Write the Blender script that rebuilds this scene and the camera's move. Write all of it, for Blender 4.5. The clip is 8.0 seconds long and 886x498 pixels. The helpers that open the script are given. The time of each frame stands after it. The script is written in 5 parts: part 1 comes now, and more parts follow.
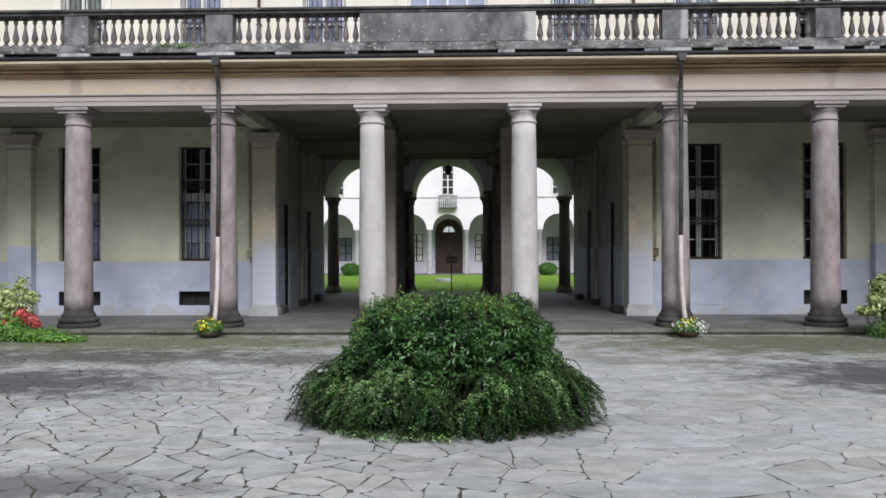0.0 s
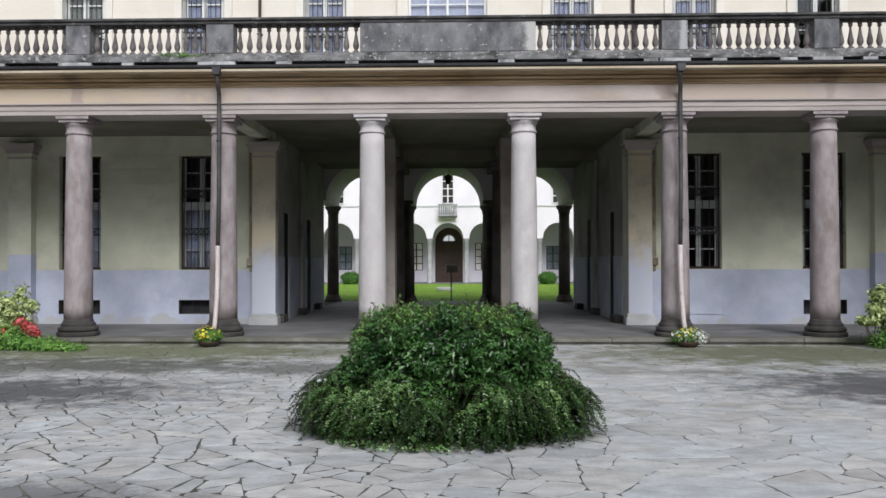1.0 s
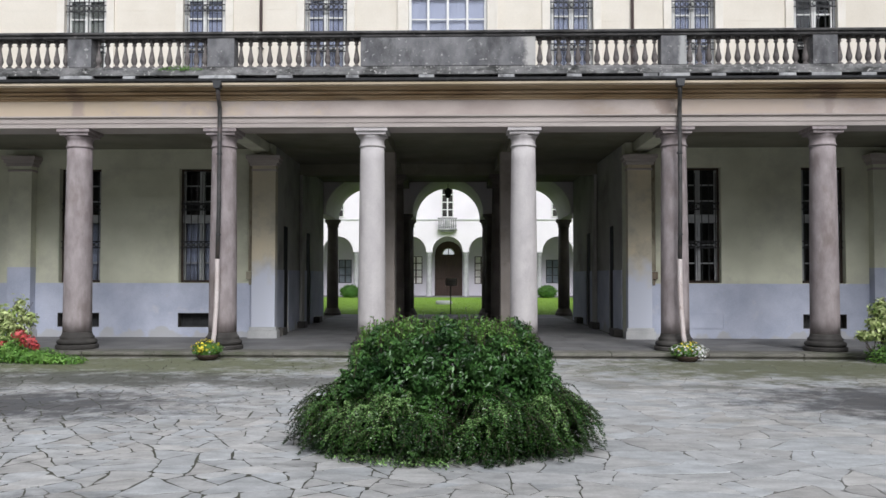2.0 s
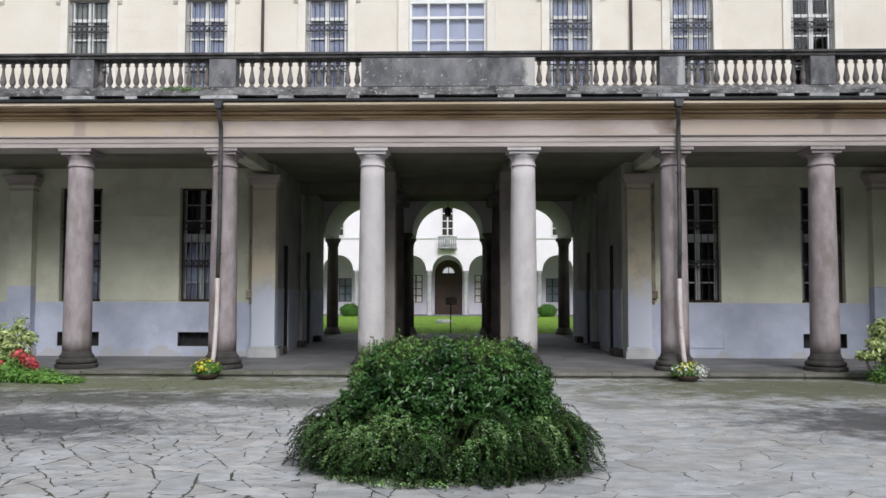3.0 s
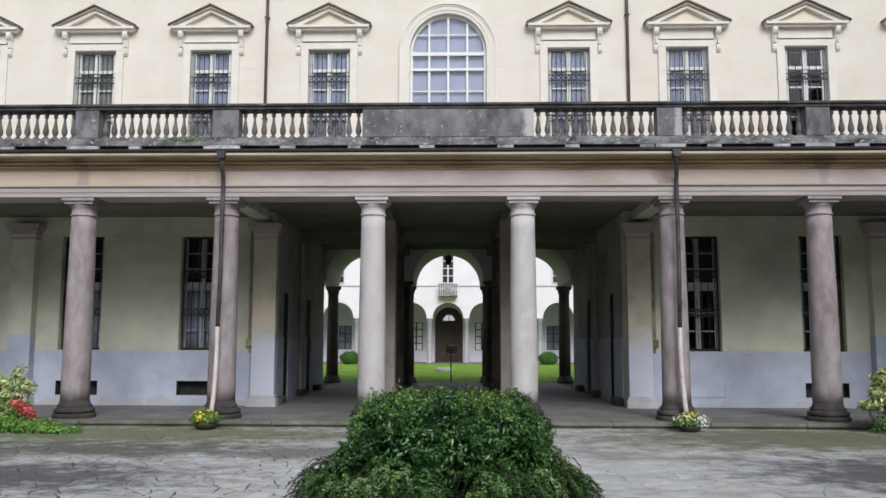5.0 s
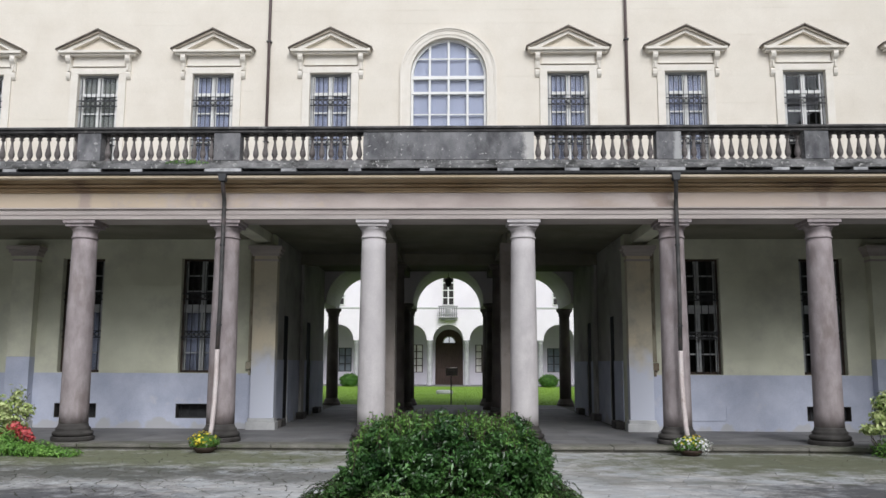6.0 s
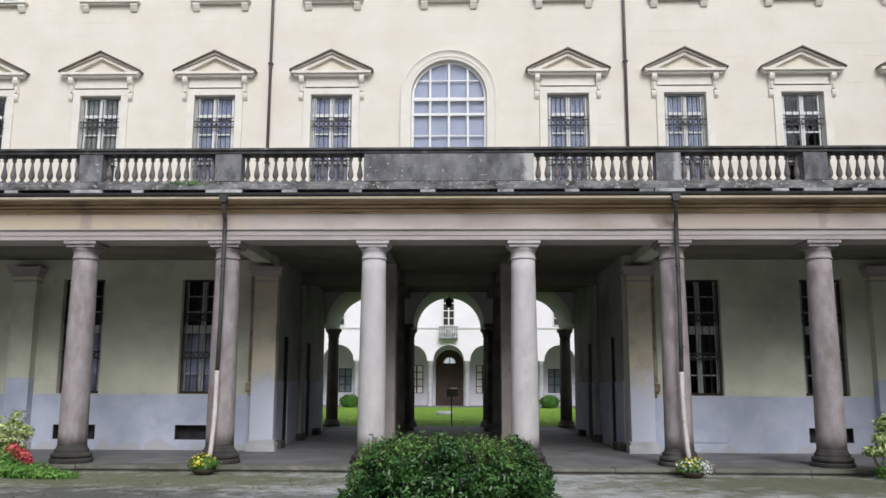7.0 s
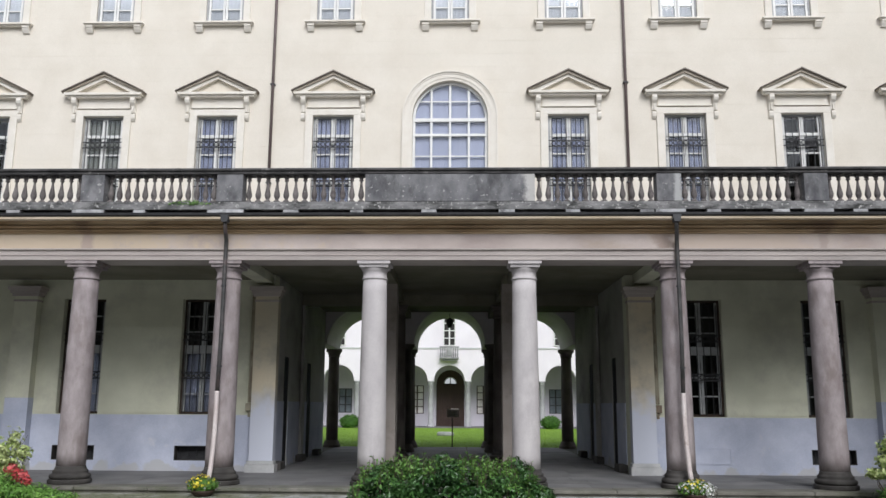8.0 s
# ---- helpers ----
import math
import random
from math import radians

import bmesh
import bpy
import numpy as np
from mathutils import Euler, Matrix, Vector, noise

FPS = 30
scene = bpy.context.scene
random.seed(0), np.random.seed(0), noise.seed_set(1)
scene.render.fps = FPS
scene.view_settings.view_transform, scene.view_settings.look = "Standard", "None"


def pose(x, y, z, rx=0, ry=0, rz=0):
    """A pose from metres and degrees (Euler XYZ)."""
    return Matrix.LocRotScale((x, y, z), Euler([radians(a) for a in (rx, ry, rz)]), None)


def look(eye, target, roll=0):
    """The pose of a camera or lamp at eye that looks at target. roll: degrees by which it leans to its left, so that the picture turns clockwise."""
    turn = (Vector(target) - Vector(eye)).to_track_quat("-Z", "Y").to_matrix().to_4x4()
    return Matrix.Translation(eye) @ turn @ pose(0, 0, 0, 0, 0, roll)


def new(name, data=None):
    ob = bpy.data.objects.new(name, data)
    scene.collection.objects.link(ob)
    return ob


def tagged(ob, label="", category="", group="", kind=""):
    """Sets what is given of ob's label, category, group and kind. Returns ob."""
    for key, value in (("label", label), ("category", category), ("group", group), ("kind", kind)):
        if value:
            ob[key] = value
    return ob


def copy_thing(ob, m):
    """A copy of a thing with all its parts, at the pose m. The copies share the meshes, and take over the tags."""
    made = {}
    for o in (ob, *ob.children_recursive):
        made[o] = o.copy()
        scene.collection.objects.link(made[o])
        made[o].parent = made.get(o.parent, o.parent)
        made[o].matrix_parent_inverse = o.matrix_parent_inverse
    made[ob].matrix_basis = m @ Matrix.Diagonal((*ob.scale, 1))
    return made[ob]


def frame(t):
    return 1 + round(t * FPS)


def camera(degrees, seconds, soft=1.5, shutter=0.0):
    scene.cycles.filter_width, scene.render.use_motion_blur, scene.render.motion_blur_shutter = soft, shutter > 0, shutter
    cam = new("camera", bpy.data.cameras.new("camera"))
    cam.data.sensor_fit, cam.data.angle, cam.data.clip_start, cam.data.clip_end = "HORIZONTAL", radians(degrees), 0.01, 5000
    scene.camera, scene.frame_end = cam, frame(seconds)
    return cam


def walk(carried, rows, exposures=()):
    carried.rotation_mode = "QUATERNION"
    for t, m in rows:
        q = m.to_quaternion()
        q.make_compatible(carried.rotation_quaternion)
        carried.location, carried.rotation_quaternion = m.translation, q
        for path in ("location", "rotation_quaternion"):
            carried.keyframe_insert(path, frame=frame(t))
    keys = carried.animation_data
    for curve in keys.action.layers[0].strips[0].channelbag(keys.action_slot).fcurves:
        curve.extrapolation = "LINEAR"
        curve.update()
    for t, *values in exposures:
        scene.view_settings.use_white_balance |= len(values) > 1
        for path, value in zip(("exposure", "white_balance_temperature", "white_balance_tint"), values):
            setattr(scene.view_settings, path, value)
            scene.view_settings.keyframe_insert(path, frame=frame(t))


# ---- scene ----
cam = camera(56.4, 8.0)

PATH = [
    (0, (0.335, 0.195, 1.579), (0.282, 2.194, 1.591), -0.2),
    (0.5, (0.336, 0.186, 1.582), (0.284, 2.185, 1.603), -0.1),
    (1, (0.341, 0.184, 1.591), (0.288, 2.183, 1.624), -0.1),
    (1.5, (0.339, 0.187, 1.593), (0.287, 2.185, 1.641), -0.0),
    (3, (0.342, 0.155, 1.614), (0.29, 2.151, 1.724), 0.1),
    (3.5, (0.348, 0.139, 1.625), (0.295, 2.134, 1.763), 0.1),
    (4, (0.35, 0.124, 1.636), (0.297, 2.116, 1.802), 0.1),
    (4.5, (0.35, 0.112, 1.641), (0.297, 2.102, 1.836), 0.1),
    (6, (0.353, 0.085, 1.666), (0.299, 2.065, 1.941), 0.2),
    (6.5, (0.353, 0.07, 1.675), (0.299, 2.046, 1.974), 0.2),
    (7, (0.355, 0.069, 1.68), (0.3, 2.042, 2.003), 0.2),
    (7.5, (0.357, 0.068, 1.687), (0.301, 2.037, 2.034), 0.2),
    (8, (0.352, 0.066, 1.691), (0.295, 2.031, 2.061), 0.3),
]
walk(cam, [(t, look(eye, target, roll)) for t, eye, target, roll in PATH], [(0.0, 0.64, 6080, 11), (1.5, 0.63, 6080, 11), (4.5, 0.54, 6080, 11), (8.0, 0.53, 6080, 11)])

# ---- world, sun, exposure ----
world = bpy.data.worlds.new("overcast_sky")
scene.world = world
world.use_nodes = True
wn, wl = world.node_tree.nodes, world.node_tree.links
sky = wn.new("ShaderNodeTexSky")
sky.sky_type, sky.sun_disc = "NISHITA", False
sky.sun_elevation, sky.sun_rotation = radians(40), radians(166)
sky.dust_density, sky.air_density, sky.ozone_density = 2.0, 1.0, 1.0
grey_sky = wn.new("ShaderNodeHueSaturation")
grey_sky.inputs["Saturation"].default_value = 0.22
wl.new(sky.outputs["Color"], grey_sky.inputs["Color"])
wl.new(grey_sky.outputs["Color"], wn["Background"].inputs["Color"])
wn["Background"].inputs["Strength"].default_value = 0.112
sun_data = bpy.data.lights.new("overcast_sun", "SUN")
sun_data.energy, sun_data.angle, sun_data.color = 1.55, radians(28), (1.0, 0.97, 0.93)
sun = new("overcast_sun", sun_data)
sun.matrix_world = look((5, -20, 17.3), (0, 0, 0))


# ---- material helpers ----
def mat(name, c1, c2, scale=6.0, rough=0.8, bump=0.15, fine=60.0, island=0.0, rand=0.0, metal=0.0,
        patches=(), speck=None, speck_lo=0.62, hue=0.0, stain=None, stain_scale=0.8, stain_lo=0.5, stain_hi=0.68, translucent=0.0, stretch=(1, 1, 1), spec=0.35, bump_dist=0.01):
    """Two-scale procedural surface: c1 to c2 by broad noise, fine grain, optional stains, random tint per object or island."""
    m = bpy.data.materials.new(name)
    m.use_nodes = True
    n, l = m.node_tree.nodes, m.node_tree.links
    b = n["Principled BSDF"]
    geo = n.new("ShaderNodeNewGeometry")
    mp = n.new("ShaderNodeMapping")
    mp.inputs["Scale"].default_value = stretch
    l.new(geo.outputs["Position"], mp.inputs["Vector"])
    na = n.new("ShaderNodeTexNoise")
    na.inputs["Scale"].default_value, na.inputs["Detail"].default_value = scale, 5
    l.new(mp.outputs["Vector"], na.inputs["Vector"])
    nb = n.new("ShaderNodeTexNoise")
    nb.inputs["Scale"].default_value, nb.inputs["Detail"].default_value = fine, 3
    l.new(geo.outputs["Position"], nb.inputs["Vector"])
    ramp = n.new("ShaderNodeValToRGB")
    ramp.color_ramp.elements[0].position, ramp.color_ramp.elements[1].position = 0.32, 0.68
    ramp.color_ramp.elements[0].color, ramp.color_ramp.elements[1].color = (*c1, 1), (*c2, 1)
    l.new(na.outputs["Fac"], ramp.inputs["Fac"])
    col = ramp.outputs["Color"]

    def mul(col, fac_socket, lo, hi):
        mr = n.new("ShaderNodeMapRange")
        mr.inputs["To Min"].default_value, mr.inputs["To Max"].default_value = lo, hi
        l.new(fac_socket, mr.inputs["Value"])
        mx = n.new("ShaderNodeMix")
        mx.data_type, mx.blend_type = "RGBA", "MULTIPLY"
        mx.inputs["Factor"].default_value = 1.0
        l.new(col, mx.inputs[6])
        l.new(mr.outputs["Result"], mx.inputs[7])
        return mx.outputs[2]

    col = mul(col, nb.outputs["Fac"], 0.8, 1.2)
    if island:
        col = mul(col, geo.outputs["Random Per Island"], 1 - island, 1 + island)
    if rand:
        oi = n.new("ShaderNodeObjectInfo")
        col = mul(col, oi.outputs["Random"], 1 - rand, 1 + rand)
    if hue:
        src = geo.outputs["Random Per Island"] if island else n.new("ShaderNodeObjectInfo").outputs["Random"]
        fr = n.new("ShaderNodeMath")
        fr.operation = "MULTIPLY"
        fr.inputs[1].default_value = 7.31
        l.new(src, fr.inputs[0])
        f2 = n.new("ShaderNodeMath")
        f2.operation = "FRACT"
        l.new(fr.outputs["Value"], f2.inputs[0])
        hr = n.new("ShaderNodeValToRGB")
        hr.color_ramp.elements[0].color, hr.color_ramp.elements[1].color = (1 + hue, 1.0, 1 - hue, 1), (1 - hue, 1.0, 1 + hue, 1)
        l.new(f2.outputs["Value"], hr.inputs["Fac"])
        mx = n.new("ShaderNodeMix")
        mx.data_type, mx.blend_type = "RGBA", "MULTIPLY"
        mx.inputs["Factor"].default_value = 1.0
        l.new(col, mx.inputs[6])
        l.new(hr.outputs["Color"], mx.inputs[7])
        col = mx.outputs[2]
    if stain:
        ns = n.new("ShaderNodeTexNoise")
        ns.inputs["Scale"].default_value, ns.inputs["Detail"].default_value, ns.inputs["Roughness"].default_value = stain_scale, 6, 0.65
        l.new(mp.outputs["Vector"], ns.inputs["Vector"])
        sr = n.new("ShaderNodeMapRange")
        sr.inputs["From Min"].default_value, sr.inputs["From Max"].default_value = stain_lo, stain_hi
        l.new(ns.outputs["Fac"], sr.inputs["Value"])
        mx = n.new("ShaderNodeMix")
        mx.data_type = "RGBA"
        l.new(sr.outputs["Result"], mx.inputs["Factor"])
        l.new(col, mx.inputs[6])
        mx.inputs[7].default_value = (*stain, 1)
        col = mx.outputs[2]
    if speck:
        nk = n.new("ShaderNodeTexNoise")
        nk.inputs["Scale"].default_value, nk.inputs["Detail"].default_value, nk.inputs["Roughness"].default_value = 13.0, 4, 0.6
        l.new(geo.outputs["Position"], nk.inputs["Vector"])
        kr = n.new("ShaderNodeMapRange")
        kr.inputs["From Min"].default_value, kr.inputs["From Max"].default_value = speck_lo, speck_lo + 0.08
        l.new(nk.outputs["Fac"], kr.inputs["Value"])
        mx = n.new("ShaderNodeMix")
        mx.data_type = "RGBA"
        l.new(kr.outputs["Result"], mx.inputs["Factor"])
        l.new(col, mx.inputs[6])
        mx.inputs[7].default_value = (*speck, 1)
        col = mx.outputs[2]
    for px, py, rx, ry, tone in patches:
        ps_ = n.new("ShaderNodeVectorMath")
        ps_.operation = "MULTIPLY_ADD"
        ps_.inputs[1].default_value, ps_.inputs[2].default_value = (1 / rx, 1 / ry, 0), (-px / rx, -py / ry, 0)
        l.new(geo.outputs["Position"], ps_.inputs[0])
        le = n.new("ShaderNodeVectorMath")
        le.operation = "LENGTH"
        l.new(ps_.outputs["Vector"], le.inputs[0])
        nz = n.new("ShaderNodeTexNoise")
        nz.inputs["Scale"].default_value, nz.inputs["Detail"].default_value, nz.inputs["Roughness"].default_value = 2.0, 8, 0.78
        l.new(geo.outputs["Position"], nz.inputs["Vector"])
        ad = n.new("ShaderNodeMath")
        ad.operation = "MULTIPLY_ADD"
        ad.inputs[1].default_value = -3.6
        l.new(nz.outputs["Fac"], ad.inputs[0])
        l.new(le.outputs["Value"], ad.inputs[2])
        mr = n.new("ShaderNodeMapRange")
        mr.inputs["From Min"].default_value, mr.inputs["From Max"].default_value = -1.3, -0.6
        mr.inputs["To Min"].default_value, mr.inputs["To Max"].default_value = 0.86, 0.0
        l.new(ad.outputs["Value"], mr.inputs["Value"])
        mx = n.new("ShaderNodeMix")
        mx.data_type = "RGBA"
        l.new(mr.outputs["Result"], mx.inputs["Factor"])
        l.new(col, mx.inputs[6])
        mx.inputs[7].default_value = (*tone, 1)
        col = mx.outputs[2]
    l.new(col, b.inputs["Base Color"])
    b.inputs["Roughness"].default_value, b.inputs["Metallic"].default_value = rough, metal
    b.inputs["Specular IOR Level"].default_value = spec
    if bump:
        bp = n.new("ShaderNodeBump")
        bp.inputs["Strength"].default_value, bp.inputs["Distance"].default_value = bump, bump_dist
        l.new(nb.outputs["Fac"], bp.inputs["Height"])
        l.new(bp.outputs["Normal"], b.inputs["Normal"])
    if translucent:
        tr = n.new("ShaderNodeBsdfTranslucent")
        l.new(col, tr.inputs["Color"])
        ms = n.new("ShaderNodeMixShader")
        ms.inputs["Fac"].default_value = translucent
        l.new(b.outputs["BSDF"], ms.inputs[1])
        l.new(tr.outputs["BSDF"], ms.inputs[2])
        l.new(ms.outputs["Shader"], n["Material Output"].inputs["Surface"])
    return m


def paint_line(m, z, blur, tone):
    """A second paint below height z, with a worn uneven edge."""
    n, l = m.node_tree.nodes, m.node_tree.links
    b = n["Principled BSDF"]
    col = b.inputs["Base Color"].links[0].from_socket
    geo, sep, nz, ad, mr, mx = (n.new("ShaderNode" + k) for k in ("NewGeometry", "SeparateXYZ", "TexNoise", "Math", "MapRange", "Mix"))
    l.new(geo.outputs["Position"], sep.inputs["Vector"])
    nz.inputs["Scale"].default_value, nz.inputs["Detail"].default_value = 2.5, 6
    l.new(geo.outputs["Position"], nz.inputs["Vector"])
    ad.operation = "MULTIPLY_ADD"
    ad.inputs[1].default_value = 1.2
    l.new(nz.outputs["Fac"], ad.inputs[0])
    l.new(sep.outputs["Z"], ad.inputs[2])
    mr.inputs["From Min"].default_value, mr.inputs["From Max"].default_value = z + 0.6 - blur / 2, z + 0.6 + blur / 2
    l.new(ad.outputs["Value"], mr.inputs["Value"])
    mx.data_type = "RGBA"
    l.new(mr.outputs["Result"], mx.inputs["Factor"])
    mx.inputs[6].default_value = (*tone, 1)
    l.new(col, mx.inputs[7])
    l.new(mx.outputs[2], b.inputs["Base Color"])


def glass_mat(name, tint):
    m = bpy.data.materials.new(name)
    m.use_nodes = True
    n, l = m.node_tree.nodes, m.node_tree.links
    n.remove(n["Principled BSDF"])
    tp, gl, fr, ms = (n.new("ShaderNodeBsdfTransparent"), n.new("ShaderNodeBsdfGlossy"), n.new("ShaderNodeFresnel"), n.new("ShaderNodeMixShader"))
    tp.inputs["Color"].default_value = (*tint, 1)
    gl.inputs["Roughness"].default_value = 0.03
    fr.inputs["IOR"].default_value = 1.45
    l.new(fr.outputs["Fac"], ms.inputs["Fac"])
    l.new(tp.outputs["BSDF"], ms.inputs[1])
    l.new(gl.outputs["BSDF"], ms.inputs[2])
    l.new(ms.outputs["Shader"], n["Material Output"].inputs["Surface"])
    return m


CREAM = mat("cream_plaster", (0.645, 0.592, 0.505), (0.705, 0.655, 0.57), 1.2, 0.9, 0.1, 90, stain=(0.60, 0.557, 0.47), stain_scale=0.6, stain_lo=0.55, stain_hi=0.8)
TYMPANUM = mat("ochre_tinted_stucco", (0.62, 0.56, 0.46), (0.69, 0.63, 0.53), 3, 0.88, 0.08, 90)
PEDIMENT_EDGE = mat("weathered_pediment_edge", (0.33, 0.285, 0.225), (0.45, 0.40, 0.33), 4, 0.9, 0.1, 60)
PEDIMENT_DRIP = mat("blackened_pediment_drip", (0.10, 0.085, 0.07), (0.22, 0.19, 0.16), 5, 0.9, 0.1, 60)
CREAM_TRIM = mat("pale_stucco_trim", (0.66, 0.615, 0.535), (0.72, 0.68, 0.61), 3, 0.85, 0.08, 90)
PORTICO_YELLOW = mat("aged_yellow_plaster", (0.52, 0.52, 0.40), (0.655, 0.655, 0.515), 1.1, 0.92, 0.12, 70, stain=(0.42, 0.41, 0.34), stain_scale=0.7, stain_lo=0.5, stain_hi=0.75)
# dark, so the unseen court walls bounce little light
UNSEEN_WALL = mat("dark_unseen_wall_plaster", (0.11, 0.12, 0.085), (0.17, 0.175, 0.125), 0.6, 0.92, 0.1, 60, stain=(0.09, 0.10, 0.065), stain_scale=0.5)
DADO = mat("blue_grey_dado_plaster", (0.375, 0.402, 0.495), (0.49, 0.515, 0.605), 1.6, 0.9, 0.12, 70, stain=(0.58, 0.57, 0.575), stain_scale=2.0, stain_lo=0.6, stain_hi=0.8, speck=(0.50, 0.47, 0.43), speck_lo=0.69)
paint_line(DADO, 0.2, 0.1, (0.43, 0.43, 0.445))
OCHRE_WORN = mat("ochre_plaster_over_worn_dado", (0.52, 0.49, 0.39), (0.64, 0.555, 0.40), 0.75, 0.92, 0.12, 70, stain=(0.40, 0.37, 0.30), stain_scale=1.1)
paint_line(OCHRE_WORN, 1.75, 0.55, (0.53, 0.55, 0.62))
CONDUIT = mat("stained_conduit", (0.24, 0.21, 0.15), (0.40, 0.37, 0.28), 3, 0.85, 0.15, 60, stretch=(2, 2, 0.5), stain=(0.15, 0.11, 0.08), stain_scale=2.5, stain_lo=0.48, stain_hi=0.62)
# arch plaster raised pale so the undersides read as lit
GREY_PLASTER = mat("lit_arch_plaster", (0.64, 0.60, 0.605), (0.74, 0.70, 0.705), 0.8, 0.92, 0.12, 70, stain=(0.50, 0.47, 0.46), stain_scale=0.7, stain_lo=0.55, stain_hi=0.75)
# ceiling colour taken down to deepen the shade overhead
CEILING = mat("shade_darkened_ceiling_plaster", (0.155, 0.149, 0.107), (0.22, 0.21, 0.157), 0.9, 0.95, 0.08, 70, stain=(0.15, 0.135, 0.09), stain_scale=0.8)
GRANITE = mat("pinkish_granite", (0.24, 0.203, 0.203), (0.365, 0.32, 0.32), 4.5, 0.75, 0.2, 70, stain=(0.18, 0.143, 0.13), stain_scale=1.8, stain_lo=0.5, stain_hi=0.74, stretch=(1.4, 1.4, 0.6))
GRANITE_PALE = mat("pale_grey_granite", (0.46, 0.43, 0.43), (0.54, 0.51, 0.50), 3.0, 0.75, 0.15, 70, stain=(0.37, 0.34, 0.34), stain_scale=2.0, stain_lo=0.54, stain_hi=0.8, stretch=(1.4, 1.4, 0.7))
# darker copy of the plaster puts the passage's shade into the colour
PASSAGE_PLASTER = mat("shaded_passage_plaster", (0.32, 0.31, 0.285), (0.43, 0.42, 0.39), 0.8, 0.92, 0.12, 70, stain=(0.22, 0.21, 0.19), stain_scale=0.7)
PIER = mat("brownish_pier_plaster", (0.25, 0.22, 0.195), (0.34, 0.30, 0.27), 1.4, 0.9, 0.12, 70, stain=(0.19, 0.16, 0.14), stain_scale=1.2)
# darker granite copy carries the shade on the columns further in
GRANITE_DARK = mat("shade_dark_granite", (0.10, 0.085, 0.075), (0.17, 0.145, 0.13), 2, 0.8, 0.1, 160)
BASE_DARK = mat("dark_base_stone", (0.034, 0.031, 0.028), (0.078, 0.072, 0.066), 3, 0.8, 0.15, 120)
FRIEZE = mat("pink_grey_stucco", (0.375, 0.315, 0.29), (0.51, 0.445, 0.41), 0.9, 0.9, 0.1, 80, stain=(0.37, 0.30, 0.235), stain_scale=0.5, stain_lo=0.54, stain_hi=0.74, stretch=(1, 1, 2),
             patches=((-9.4, 16.5, 5.2, 9, (0.50, 0.41, 0.30)), (5.9, 16.5, 1.7, 9, (0.46, 0.38, 0.315)), (-7.45, 16.5, 0.13, 9, (0.36, 0.29, 0.25)), (7.5, 16.5, 0.11, 9, (0.36, 0.30, 0.265)), (4.3, 16.5, 0.2, 9, (0.34, 0.27, 0.23))))
ARCHITRAVE = mat("grey_stucco_architrave", (0.35, 0.305, 0.285), (0.475, 0.425, 0.395), 1.2, 0.9, 0.1, 80, stretch=(0.6, 1, 6), stain=(0.34, 0.31, 0.29), stain_scale=0.9, stain_lo=0.55, stain_hi=0.72)
FASCIA = mat("pale_cornice_fascia", (0.38, 0.31, 0.21), (0.52, 0.44, 0.34), 1.2, 0.9, 0.1, 80, stretch=(0.7, 1, 4), stain=(0.22, 0.17, 0.12), stain_scale=1.0, stain_lo=0.55, stain_hi=0.72)
CORNICE = mat("ochre_stained_cornice", (0.25, 0.163, 0.083), (0.43, 0.32, 0.20), 1.0, 0.9, 0.1, 80, stretch=(0.7, 1, 6), stain=(0.13, 0.095, 0.065), stain_scale=1.1, stain_lo=0.54, stain_hi=0.74,
              patches=tuple((x, 16.4, 0.24, 9, (0.19, 0.125, 0.08)) for x in (-7.5, 7.45)))
WEATHERED = mat("black_crusted_stone", (0.10, 0.10, 0.106), (0.235, 0.232, 0.236), 2.6, 0.92, 0.5, 38, stain=(0.05, 0.049, 0.05), stain_scale=1.7, stain_lo=0.5, stain_hi=0.74, stretch=(1.3, 1, 0.8), speck=(0.42, 0.415, 0.40), speck_lo=0.625, patches=((1.66, 16.4, 0.16, 3, (0.5, 0.485, 0.46)), (4.62, 16.4, 0.08, 3, (0.42, 0.42, 0.41))))
RAIL = mat("blackened_coping", (0.035, 0.034, 0.034), (0.10, 0.096, 0.094), 2.5, 0.92, 0.3, 45, stain=(0.24, 0.23, 0.22), stain_scale=3.0, stain_lo=0.58, stain_hi=0.7, speck=(0.34, 0.34, 0.32), speck_lo=0.66)
BALUSTER = mat("weathered_baluster_stone", (0.085, 0.075, 0.072), (0.21, 0.188, 0.18), 5, 0.92, 0.25, 60, rand=0.2, stain=(0.07, 0.066, 0.062), stain_scale=5, stain_lo=0.52, stain_hi=0.68, speck=(0.34, 0.33, 0.31), speck_lo=0.66)
BALCONY_STONE = mat("grey_carved_stone", (0.24, 0.24, 0.245), (0.36, 0.355, 0.35), 4, 0.9, 0.2, 50)
PALE_STONE = mat("pale_bare_stone", (0.42, 0.42, 0.42), (0.55, 0.55, 0.54), 3, 0.9, 0.2, 60, rand=0.15)
LOGGIA_STONE = mat("grey_loggia_stone", (0.31, 0.305, 0.315), (0.41, 0.405, 0.41), 3, 0.9, 0.2, 60)
BASE_COURSE = mat("lichened_base_course", (0.12, 0.12, 0.12), (0.27, 0.265, 0.26), 4.0, 0.92, 0.5, 38, stain=(0.045, 0.045, 0.042), stain_scale=2.2, stain_lo=0.48, stain_hi=0.64, stretch=(0.8, 1, 2), speck=(0.46, 0.45, 0.43), speck_lo=0.59)
